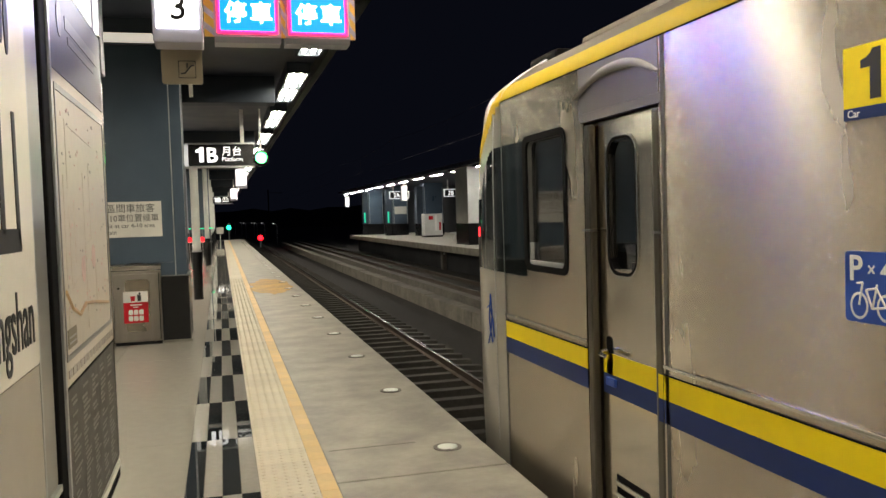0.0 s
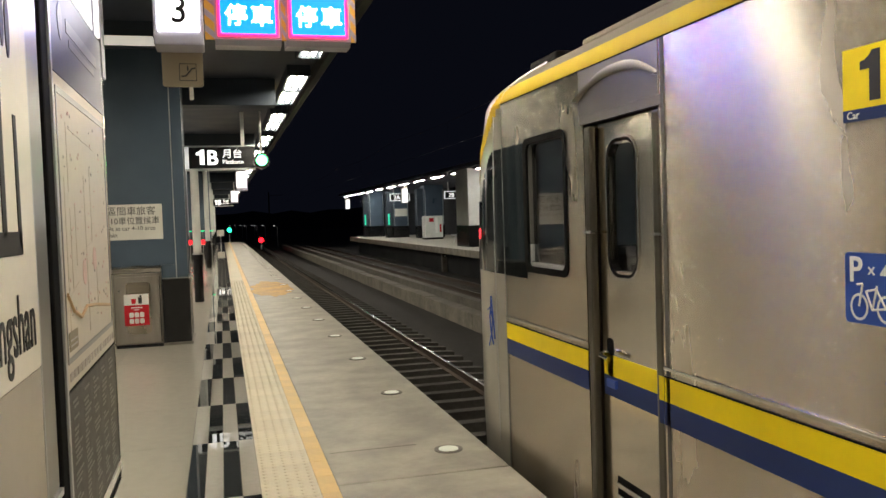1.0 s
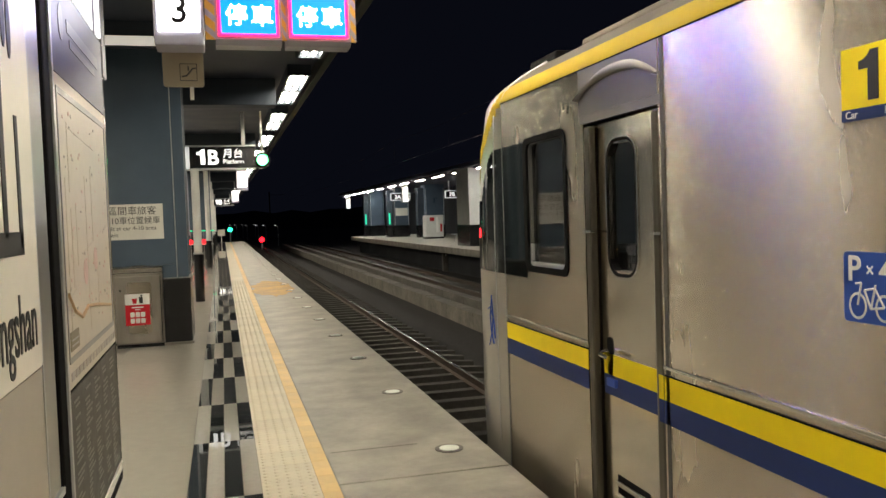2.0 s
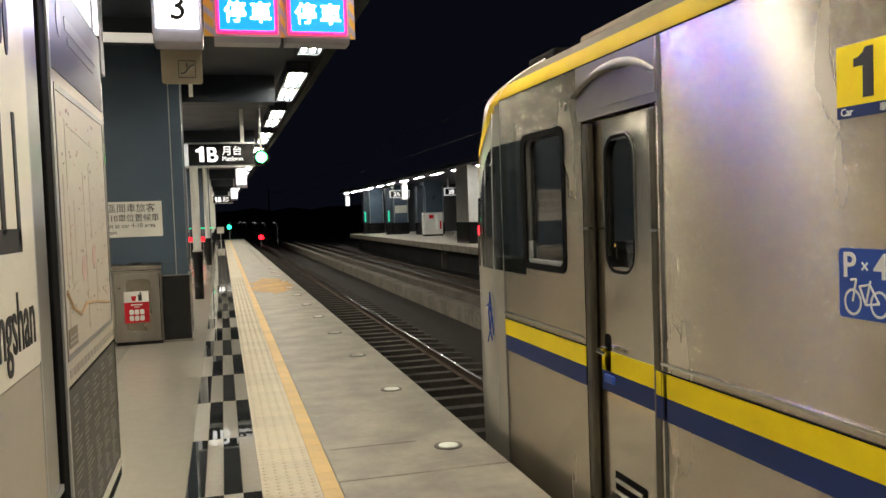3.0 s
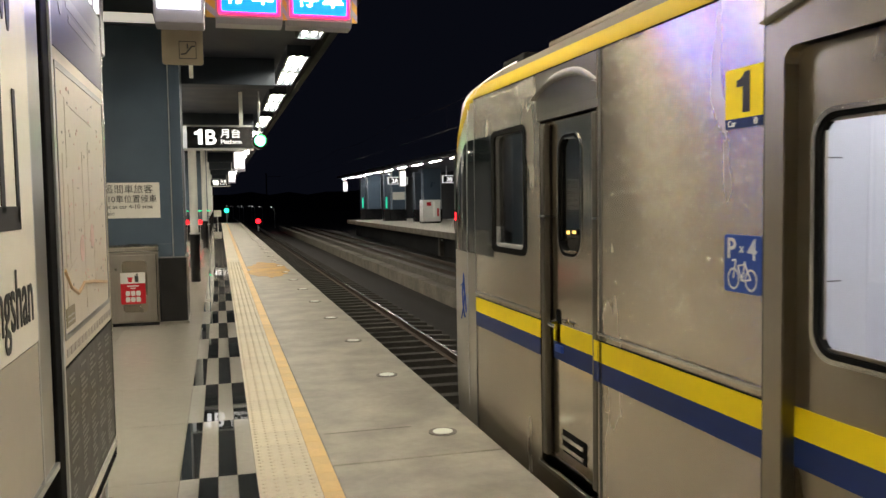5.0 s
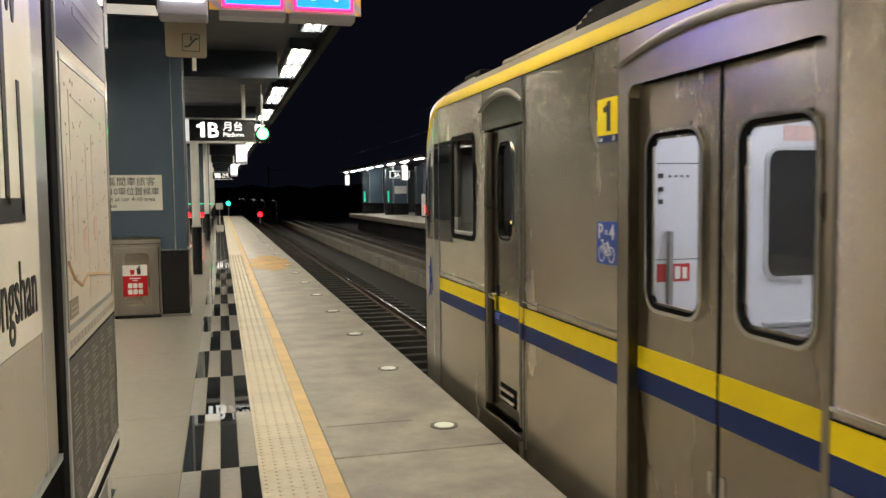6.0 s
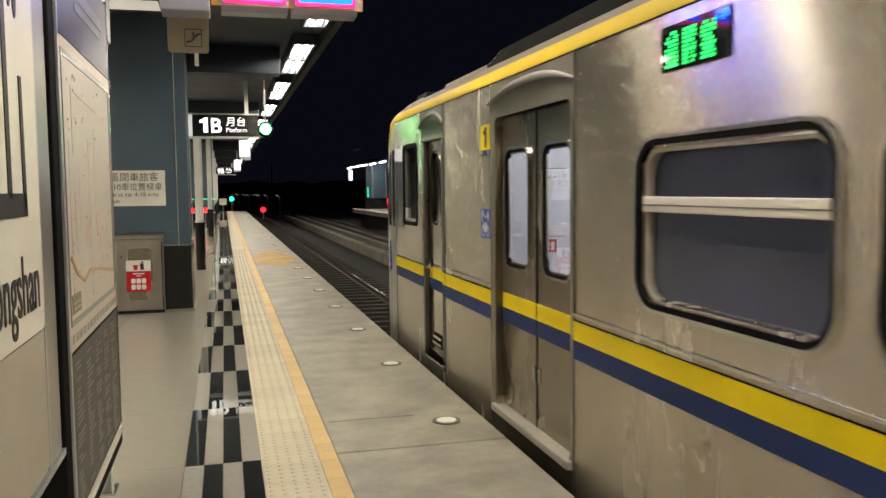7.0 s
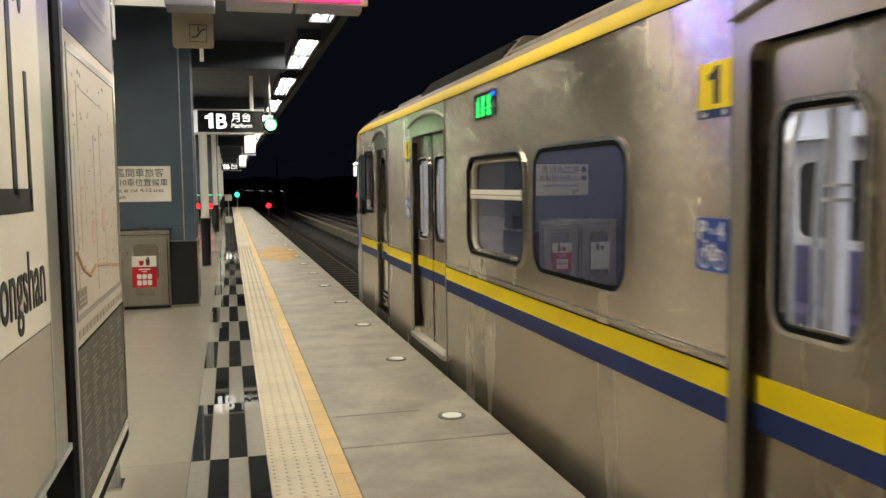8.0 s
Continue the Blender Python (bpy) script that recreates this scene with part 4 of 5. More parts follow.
def car_signs(s1, t):
    """Car number and bicycle signs that end at s1 (their far edge)."""
    s0 = s1 - 0.20
    n = part("car_number_sign", box(XT - 0.0036, XT + 0.003, s0, s1, 1.735, 1.902), YSTRIPE, t, "yellow sign with car number")
    part("sign_foot", box(XT - 0.0038, XT + 0.003, s0, s1, 1.702, 1.735), BLUE, n, "navy foot of the sign")
    part("numeral", numeral_one(0.185, on_side(XT - 0.0045, s0 + 0.138, 1.752), 0.001), INK, n, "black numeral")
    part("word", words("Car", 0.030, on_side(XT - 0.0045, s1 - 0.015, 1.709), 0.0008), WHITE, n, "white lettering")
    part("word", words("車", 0.026, on_side(XT - 0.0045, s0 + 0.045, 1.709), 0.0008), WHITE, n, "white lettering")
    b = part("bicycle_sign", plate(rr(s0, s1, 1.144, 1.340, 0.012, 3), SIDE, XT - 0.0036, XT + 0.003), SIGNBLUE, t, "blue bicycle parking sign")
    part("word", bold("P", 0.100, on_side(XT - 0.0025, s1 - 0.014, 1.260)), WHITE, b, "white lettering")
    part("word", words("×", 0.056, on_side(XT - 0.0045, s1 - 0.081, 1.272), 0.001), WHITE, b, "white lettering")
    part("word", bold("4", 0.098, on_side(XT - 0.0025, s0 + 0.070, 1.260)), WHITE, b, "white lettering")
    bm = bmesh.new()
    for cs in (s1 - 0.052, s0 + 0.052):
        ring(circle(cs, 1.190, 0.033, 20, 1.15), circle(cs, 1.190, 0.0265, 20, 1.15), SIDE, XT - 0.0045, XT - 0.0035, bm)
    x = XT - 0.004
    A, B, C, D, E_ = (s1 - 0.052, 1.192), (s1 - 0.078, 1.235), (s0 + 0.085, 1.242), (s0 + 0.100, 1.185), (s0 + 0.052, 1.192)
    for p, q in ((A, (s1 - 0.066, 1.255)), ((s1 - 0.066, 1.255), (s1 - 0.045, 1.252)), (B, D), (B, C), (C, D), (D, E_), (C, E_), (C, (s0 + 0.083, 1.252))):
        tube([(x, *p), (x, *q)], 0.0034, bm, 5)
    part("bicycle_pictogram", bm, WHITE, b, "white bicycle outline")


def passenger_door(s0, s1, t):
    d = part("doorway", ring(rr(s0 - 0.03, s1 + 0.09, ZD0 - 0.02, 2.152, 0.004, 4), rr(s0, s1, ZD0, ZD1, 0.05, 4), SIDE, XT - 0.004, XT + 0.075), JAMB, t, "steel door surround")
    part("door_sill", box(XT - 0.035, XT + 0.08, s0 - 0.02, s1 + 0.02, ZD0 - 0.04, ZD0 + 0.005, 0.008), SILL, d, "pale worn metal sill")
    mid = (s0 + s1) / 2
    build_arch(s0 - 0.03, s1 + 0.088, 2.015, 0.068, t)
    for u in (s0 - 0.034, s1 + 0.094):
        part("panel_seam", box(XT - 0.0035, XT + 0.001, u - 0.004, u + 0.004, -0.12, 2.152), SEAMGREY, t, "dark panel seam")
    for a, b in ((s0 - 0.03, mid - 0.006), (mid + 0.006, s1 + 0.03)):
        wa, wb = (mid + 0.115, s1 - 0.10) if a > mid else (s0 + 0.09, mid - 0.132)
        hole = (wa + 0.02, wb - 0.02, 1.01, 1.69)
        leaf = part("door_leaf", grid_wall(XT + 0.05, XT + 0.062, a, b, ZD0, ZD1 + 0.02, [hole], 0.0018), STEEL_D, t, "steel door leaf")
        part("window_rubber", ring(rr(wa - 0.012, wb + 0.012, 0.976, 1.724, 0.085), rr(wa + 0.012, wb - 0.012, 1.0, 1.70, 0.065), SIDE, XT + 0.038, XT + 0.066), NEARBLACK, leaf, "black rubber seal")
        part("window_rim", ring(rr(wa - 0.020, wb + 0.020, 0.968, 1.732, 0.095), rr(wa - 0.004, wb + 0.004, 0.984, 1.716, 0.085), SIDE, XT + 0.032, XT + 0.052), CHROME, leaf, "polished steel rim")
        pn = part("pane", plate(rr(wa + 0.01, wb - 0.01, 1.0, 1.70, 0.065), SIDE, XT + 0.060, XT + 0.064), PANE, leaf, "clear glass pane")
        pn.visible_shadow = False
        part("yellow_stripe", box(XT + 0.0465, XT + 0.0525, a, b, 0.702, 0.800), YSTRIPE, leaf, "yellow stripe")
        part("blue_stripe", box(XT + 0.0465, XT + 0.0525, a, b, 0.606, 0.7015), BLUE, leaf, "navy blue stripe")
        u = b - 0.035 if a < mid - 0.1 and b < mid else a + 0.035
        part("finger_grip", plate(rr(u - 0.012, u + 0.012, 0.33, 0.42, 0.008, 2), SIDE, XT + 0.044, XT + 0.051), CHROME, leaf, "small steel grip")
    part("leaf_seal", box(XT + 0.046, XT + 0.08, mid - 0.007, mid + 0.007, ZD0, ZD1), NEARBLACK, d, "black rubber seal")


def side_window(s0, s1, t, bar):
    z0, z1 = 0.966, 1.675
    w = part("window", ring(rr(s0, s1, z0, z1, 0.15), rr(s0 + 0.030, s1 - 0.030, z0 + 0.030, z1 - 0.030, 0.125), SIDE, XT - 0.012, XT + 0.05), NEARBLACK, t, "window in a black rubber frame")
    part("rim", ring(rr(s0 - 0.010, s1 + 0.010, z0 - 0.010, z1 + 0.010, 0.159), rr(s0 + 0.006, s1 - 0.006, z0 + 0.006, z1 - 0.006, 0.145), SIDE, XT - 0.014, XT + 0.01), CHROME, w, "polished steel rim")
    if bar:
        part("inner_frame", ring(rr(s0 + 0.020, s1 - 0.020, z0 + 0.020, z1 - 0.020, 0.132), rr(s0 + 0.05, s1 - 0.05, z0 + 0.042, z1 - 0.056, 0.105), SIDE, XT + 0.015, XT + 0.06), BOARDGREY, w, "beige inner frame")
        pn = part("pane", plate(rr(s0 + 0.03, s1 - 0.03, z0 + 0.03, z1 - 0.03, 0.12), SIDE, XT + 0.030, XT + 0.035), PANE_D, w, "tinted glass pane")
        part("blind", box(XT + 0.075, XT + 0.085, s0 - 0.03, s1 + 0.03, z0 - 0.03, z1 + 0.03), BLIND, w, "drawn slate-blue blind")
        part("crossbar", box(XT + 0.005, XT + 0.05, s0 + 0.028, s1 - 0.028, 1.372, 1.436, 0.006), CREAM, w, "pale sash bar")
        part("crossbar_groove", box(XT + 0.003, XT + 0.006, s0 + 0.03, s1 - 0.03, 1.398, 1.404), FRAMEGREY, w)
    else:
        pn = part("pane", plate(rr(s0 + 0.018, s1 - 0.018, z0 + 0.018, z1 - 0.018, 0.135), SIDE, XT - 0.0105, XT - 0.0085), PANE_D, w, "tinted glass pane")
        part("blind", plate(rr(s0 + 0.018, s1 - 0.018, z0 + 0.018, z1 - 0.018, 0.135), SIDE, XT - 0.0065, XT - 0.0045), BLIND, w, "drawn slate-blue blind")
    pn.visible_shadow = False


def cab_door(t):
    s0, s1 = CABDOOR
    d = part("cab_door", grid_wall(XT + 0.04, XT + 0.075, s0 + 0.005, s1 - 0.005, 0.02, 1.895, [(3.22, 3.47, 1.20, 1.78)], 0.0022), STEEL_P, t, "narrow steel crew door")
    wa, wb, za, zb = 3.195, 3.495, 1.165, 1.812
    part("window_rim", ring(rr(wa - 0.002, wb + 0.002, za - 0.006, zb + 0.002, 0.11), rr(wa + 0.008, wb - 0.008, za + 0.008, zb - 0.008, 0.098), SIDE, XT + 0.034, XT + 0.06), CHROME, d, "polished steel rim")
    part("window_rubber", ring(rr(wa + 0.006, wb - 0.006, za + 0.006, zb - 0.006, 0.10), rr(wa + 0.022, wb - 0.022, za + 0.022, zb - 0.022, 0.085), SIDE, XT + 0.036, XT + 0.078), NEARBLACK, d, "black rubber seal")
    part("pane_label", box(XT + 0.055, XT + 0.057, wa + 0.05, wa + 0.10, za + 0.035, za + 0.07), INK, d, "small black label")
    pn = part("pane", plate(rr(wa + 0.02, wb - 0.02, za + 0.02, zb - 0.02, 0.08), SIDE, XT + 0.058, XT + 0.062), PANE, d, "dark glass pane")
    pn.visible_shadow = False
    part("yellow_stripe", box(XT + 0.0365, XT + 0.0425, s0 + 0.06, s1 - 0.09, 0.702, 0.800), YSTRIPE, d, "yellow stripe")
    part("blue_stripe", box(XT + 0.0365, XT + 0.0425, s0 + 0.06, s1 - 0.09, 0.606, 0.7015), BLUE, d, "navy blue stripe")
    part("lock_recess", plate(rr(3.465, 3.525, 0.70, 0.88, 0.02, 3), SIDE, XT + 0.0365, XT + 0.041), NEARBLACK, d, "dark lock recess")
    part("handle", tube([(XT + 0.03, 3.50, 0.815), (XT - 0.005, 3.50, 0.81), (XT - 0.02, 3.48, 0.805), (XT - 0.02, 3.40, 0.80)], 0.011, n=8), CHROME, d, "polished lever handle")
    part("blue_tag", box(XT + 0.02, XT + 0.036, 3.42, 3.51, 0.65, 0.69, 0.006), SIGNBLUE, d, "blue tag")
    for k in range(2):
        part("vent_slat", box(XT + 0.02, XT + 0.041, 3.17, 3.43, 0.14 + 0.055 * k, 0.165 + 0.055 * k, 0.004), CHROME, d, "steel vent slat")
    part("vent_recess", box(XT + 0.038, XT + 0.0405, 3.15, 3.45, 0.12, 0.24), NEARBLACK, d)
    part("threshold", box(XT - 0.02, XT + 0.06, s0 - 0.01, s1 + 0.01, -0.01, 0.02, 0.004), CHROME, t, "steel threshold")
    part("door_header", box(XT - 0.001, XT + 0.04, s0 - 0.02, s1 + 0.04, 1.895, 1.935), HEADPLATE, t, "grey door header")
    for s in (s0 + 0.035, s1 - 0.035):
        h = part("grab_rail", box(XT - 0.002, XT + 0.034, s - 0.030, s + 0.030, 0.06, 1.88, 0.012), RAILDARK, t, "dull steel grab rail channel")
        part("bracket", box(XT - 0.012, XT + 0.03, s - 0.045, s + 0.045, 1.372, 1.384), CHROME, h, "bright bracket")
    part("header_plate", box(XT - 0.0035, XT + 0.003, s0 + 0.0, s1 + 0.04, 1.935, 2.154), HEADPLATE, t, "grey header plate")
    build_arch(s0 - 0.005, s1 + 0.045, 2.01, 0.072, t)


def cab_window(t):
    s0, s1 = CABWIN
    z0, z1 = 1.14, 1.905
    w = part("cab_window", ring(rr(s0, s1, z0, z1, 0.06), rr(s0 + 0.035, s1 - 0.05, z0 + 0.035, z1 - 0.035, 0.05), SIDE, XT - 0.006, XT + 0.06), NEARBLACK, t, "cab side window, black rubber frame")
    part("rim", ring(rr(s0 + 0.03, s1 - 0.045, z0 + 0.03, z1 - 0.03, 0.055), rr(s0 + 0.036, s1 - 0.062, z0 + 0.045, z1 - 0.036, 0.045), SIDE, XT + 0.01, XT + 0.03), SEAMGREY, w, "dark sash")
    part("sash_sill", box(XT + 0.004, XT + 0.03, s0 + 0.05, s1 - 0.055, z0 + 0.034, z0 + 0.058, 0.004), TRIMW, w, "polished sash sill")
    part("sash_jamb", box(XT + 0.006, XT + 0.03, s1 - 0.072, s1 - 0.058, z0 + 0.04, z0 + 0.16, 0.003), TRIMW, w, "polished sash corner")
    pn = part("pane", plate(rr(s0 + 0.02, s1 - 0.03, z0 + 0.02, z1 - 0.02, 0.05), SIDE, XT + 0.032, XT + 0.037), PANE, w, "dark glass pane")
    pn.visible_shadow = False


def build_train():
    t = thing("commuter_train", "stainless steel commuter train with yellow and navy stripes", "train")
    holes = [(a, b, ZD0, ZD1) for a, b in DOORS]
    holes += [(a + 0.045, b - 0.045, 1.01, 1.63) for a, b in WINDOWS]
    holes += [(*CABDOOR, 0.02, 1.895), (CABWIN[0] + 0.02, CABWIN[1] - 0.02, 1.16, 1.885)]
    part("side_wall", grid_wall(XT, XT + 0.07, TAIL, SEAM, -0.12, 2.165, holes, 0.003), STEEL, t, "brushed stainless steel side")
    far = [(a + 0.045, b - 0.045, 1.01, 1.63) for a, b in WINDOWS] + [(a + 0.2, b - 0.2, 1.01, 1.63) for a, b in DOORS]
    part("far_side_wall", grid_wall(4.51, 4.58, TAIL, SEAM, -0.12, 2.165, far), INTERIOR, t)
    for a, b, c, d in far:
        part("far_window_frame", ring(rr(a - 0.05, b + 0.05, c - 0.05, d + 0.05, 0.01), rr(a + 0.01, b - 0.01, c + 0.01, d - 0.01, 0.11), SIDE, 4.495, 4.512), TROUGH, t, "pale rounded window frame")
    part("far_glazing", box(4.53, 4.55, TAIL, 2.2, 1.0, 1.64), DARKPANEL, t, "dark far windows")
    bm = bmesh.new()
    sect = ROOF + [(2 * XC - x, z) for x, z in ROOF[-2::-1]]
    rows = [[bm.verts.new((x, s, z)) for x, z in sect] for s in (TAIL, SEAM)]
    for i in range(2, len(sect) - 3):
        bm.faces.new((rows[0][i], rows[0][i + 1], rows[1][i + 1], rows[1][i]))
    part("roof", bm, ROOFGREY, t, "dull grey roof", True)
    bm = bmesh.new()
    rows = [[bm.verts.new((x, s, z)) for x, z in [(1.698, 2.160), (1.697, 2.170)] + ROOF[1:3]] for s in (TAIL, SEAM)]
    for i in range(3):
        bm.faces.new((rows[0][i], rows[0][i + 1], rows[1][i + 1], rows[1][i]))
    part("yellow_cant_rail", bm, YELLOW, t, "yellow band along the roof edge", True)
    # Black strip put in as the shadow line under the cant rail.
    part("cant_shadow_gap", box(1.6965, 1.70, TAIL, SEAM, 2.155, 2.161), NEARBLACK, t)
    part("far_cant_rail", box(4.50, 4.58, TAIL, SEAM, 2.165, 2.31), YELLOW, t)
    # roof equipment
    bm = box(2.20, 4.08, TAIL, 4.72, 2.42, 2.545, 0.03)
    part("roof_fairing", bm, ROOFGREY, t, "raised grey roof fairing")
    part("cab_roof_box", box(1.98, 4.30, 4.60, 5.04, 2.34, 2.455, 0.025), NEARBLACK, t, "black aerial box")
    for s in (0.2, -6.4, -12.2):
        a = part("cooling_unit", plate([(2.14, 2.46), (2.32, 2.66), (3.96, 2.66), (4.14, 2.46)], lambda u, v, d: (u, d, v), s, s + 3.1), ROOFGREY, t, "grey roof cooling unit")
        for k in range(4):
            part("louvre", box(2.16 + 0.036 * k, 2.20 + 0.036 * k, s + 0.1, s + 3.0, 2.485 + 0.04 * k, 2.515 + 0.04 * k), NEARBLACK, a, "dark louvre")
    # side fittings
    edges = sorted([SEAM, TAIL, *[v for d in DOORS for v in (d[0] - 0.03, d[1] + 0.09)], CABDOOR[0], CABDOOR[1]])
    for a, b in zip(edges[::2], edges[1::2]):
        stripes(a + 0.004, b - 0.004, XT, t)
        part("waist_bead", box(XT - 0.009, XT + 0.003, a + 0.004, b - 0.004, 0.830, 0.846, 0.004), CHROME, t, "rolled steel bead")
        # Shadow of the panel step, laid on as a black strip.
        part("stripe_shadow_gap", box(XT - 0.0042, XT + 0.003, a + 0.004, b - 0.004, 0.8005, 0.8065), NEARBLACK, t, "black strip as the step shadow above the stripe")
    part("panel_seam", box(XT - 0.004, XT + 0.001, 2.897, 2.921, -0.12, 2.154), SEAMGREY, t, "dark panel seam")
    part("panel_seam", box(XT - 0.004, XT + 0.001, SEAM - 0.010, SEAM, -0.12, 2.14), FRAMEGREY, t, "grey panel seam")
    for a, b in DOORS:
        passenger_door(a, b, t)
        car_signs(b + 0.305, t)
    for k, (a, b) in enumerate(WINDOWS):
        side_window(a, b, t, k in (0, 2, 4))
    led = part("destination_display", plate(rr(-0.93, -0.47, 1.925, 2.102, 0.006, 1), SIDE, XT - 0.006, XT + 0.001), BLACKGLOSS, t, "black destination display")
    rnd = random.Random(3)
    bm = bmesh.new()
    for c in range(3):
        for r in range(9):
            for q in range(7):
                if rnd.random() < 0.74:
                    u, v = -0.56 - c * 0.125 + 0.012 * (6 - q) - 0.03, 1.940 + r * 0.0155
                    box(XT - 0.0075, XT - 0.006, u, u + 0.0125, v, v + 0.0115, bm=bm)
    tagged(part("lit_dots", bm, LEDGREEN, led, "green glowing dots"), kind="stuff")
    bm = bmesh.new()
    for r in range(4):
        for q in range(5):
            if rnd.random() < 0.7:
                u, v = -0.92 + 0.014 * q, 2.058 + r * 0.009
                box(XT - 0.0075, XT - 0.006, u, u + 0.009, v, v + 0.006, bm=bm)
    tagged(part("lit_dots", bm, LEDBLUE, led, "blue glowing dots"), kind="stuff")
    cab_door(t)
    cab_window(t)
    # cab front
    dark = lambda c, a: 1.10 < c.z < 1.885 - 2.2 * max(0.0, min(c.y - SEAM, 0.5) - 0.12) ** 2
    yel = lambda c, a: 2.165 - 0.65 * max(0.0, c.y - SEAM) < c.z < 2.264 - 0.62 * max(0.0, c.y - SEAM)
    part("cab_front", nose_sheet(lambda c, a: True), CABGREY, t, "grey painted rounded cab front", True)
    part("windscreen", nose_sheet(dark, 0.004, [1.08 + 0.84 * k / 120 for k in range(121)], 160), BLACKGLOSS, t, "wraparound black windscreen band", True)
    part("yellow_corner", nose_sheet(lambda c, a: a < 0.5 and yel(c, a) and not dark(c, a), 0.0045, FINE, 160), YELLOW, t, "yellow corner trim", True)
    part("yellow_corner", nose_sheet(lambda c, a: a > 0.5 and yel(c, a) and not dark(c, a), 0.0045, FINE, 160), YELLOW, t, "yellow corner trim", True)
    part("side_glazing", box(XT - 0.004, XT + 0.001, CABWIN[1] - 0.01, SEAM - 0.013, 1.10, 1.885), BLACKGLOSS, t, "black glazed panel beside the cab window")
    part("roof_trim", tube([(1.762, SEAM, 2.266), (1.86, SEAM - 0.03, 2.338), (1.98, SEAM - 0.10, 2.407)], 0.006, n=6), FRAMEGREY, t, "pale metal roof trim")
    part("corner_seam", tube([nose_point(z, 0.012, 0.006) for z in [0.0 + 0.1 * k for k in range(22)]], 0.0035, n=6), TRIMW, t, "pale metal corner seam", True)
    for a in (0.088, 0.912):
        p = nose_point(1.36, a)
        part("tail_lamp", box(p.x - 0.006, p.x + 0.03, p.y - 0.02, p.y + 0.02, 1.315, 1.38, 0.003), TAILRED, t, "lit red tail lamp")
    scr = bmesh.new()
    for k, pts in enumerate(([(0.62, 0.05), (0.70, 0.066), (0.80, 0.072), (0.88, 0.062), (0.94, 0.058)], [(0.60, 0.085), (0.70, 0.060), (0.80, 0.050), (0.93, 0.058)], [(0.66, 0.040), (0.78, 0.046), (0.86, 0.070), (0.84, 0.090)])):
        tube([nose_point(z, a * 0.5, 0.003) for z, a in pts], 0.005, scr, 5)
    part("emblem", scr, SIGNBLUE, t, "faded blue brush-stroke emblem")
    # underframe and running gear
    part("skirt", box(XT + 0.02, 4.56, TAIL, SEAM + 0.3, -0.32, -0.12), UNDER, t, "dark lower skirt")
    part("underframe", box(2.0, 4.3, TAIL, SEAM - 0.2, -0.62, -0.30), UNDER, t, "dark underframe equipment")
    for s in (2.6, 0.5, -10.4, -12.5):
        for x in (XC - 0.5335, XC + 0.5335):
            part("wheel", plate(circle(s, RAIL + 0.435, 0.43, 28), SIDE, x - 0.06, x + 0.06), UNDER, t, "steel wheel")
    for s in (1.55, -11.45):
        part("bogie_frame", box(2.35, 3.93, s - 1.5, s + 1.5, -0.68, -0.40, 0.03), UNDER, t, "dark bogie frame")
    # inside
    part("floor", box(XT + 0.07, 4.51, TAIL, 4.8, 0.0, 0.05), FRAMEGREY, t, "grey saloon floor")
    part("saloon_ceiling", box(XT + 0.08, 4.51, TAIL, 4.7, 2.13, 2.16), INTERIOR, t, "white saloon ceiling")
    part("cab_partition", box(XT + 0.09, 4.50, 2.25, 2.30, 0.05, 2.13), INTERIOR, t, "white cab partition")
    part("end_partition", box(XT + 0.09, 4.50, TAIL + 0.05, TAIL + 0.1, 0.05, 2.13), INTERIOR, t, "white end wall")
    for x in (2.55, 3.65):
        part("ceiling_tube", box(x - 0.06, x + 0.06, TAIL + 0.5, 2.1, 2.10, 2.128), SALOON, t, "glowing ceiling light strip")
    for z in (1.545, 1.475, 1.41):
        part("switch", box(2.20, 2.225, 2.24, 2.25, z, z + 0.025), INK, t)
    for k in range(4):
        part("switch", box(2.26 + 0.035 * k, 2.272 + 0.035 * k, 2.243, 2.25, 1.55, 1.562), INK, t)
    for z in (1.62, 1.115):
        part("panel_joint", box(2.19, 2.46, 2.247, 2.25, z, z + 0.005), INK, t)
    part("red_sticker", box(2.195, 2.39, 2.246, 2.25, 1.0, 1.095), RED, t, "red safety sticker")
    part("sticker_mark", box(2.30, 2.33, 2.243, 2.246, 1.015, 1.08), WHITE, t)
    part("sticker_mark", box(2.345, 2.37, 2.243, 2.246, 1.015, 1.075), CREAM, t)
    part("partition_handle", box(2.24, 2.265, 2.20, 2.235, 0.80, 1.27, 0.006), FRAMEGREY, t, "grey upright handle")
    pw = part("partition_window", plate(rr(2.855, 3.50, 1.0, 1.70, 0.07), FACE, 2.238, 2.25), DARKPANEL, t, "dark partition window")
    part("window_seal", ring(rr(2.84, 3.515, 0.985, 1.715, 0.08), rr(2.86, 3.495, 1.005, 1.695, 0.065), FACE, 2.23, 2.25), TRIMW, pw)
    part("partition_notice", box(2.96, 3.2, 2.245, 2.25, 1.745, 1.83), MAPPINK, t, "pale pink notice")
    for k in range(5):
        part("heater_slat", box(2.84, 3.5, 2.20, 2.25, 0.60 + 0.035 * k, 0.615 + 0.035 * k), TRIMW, t, "silver heater slat")
    for s in (-3.42, -5.05):
        part("grab_pole", tube([(2.05, s, 0.50), (2.05, s, 1.62), (2.10, s, 1.80), (2.24, s, 1.96), (2.45, s, 2.05), (2.60, s, 2.13)], 0.018), CHROME, t, "polished grab pole")
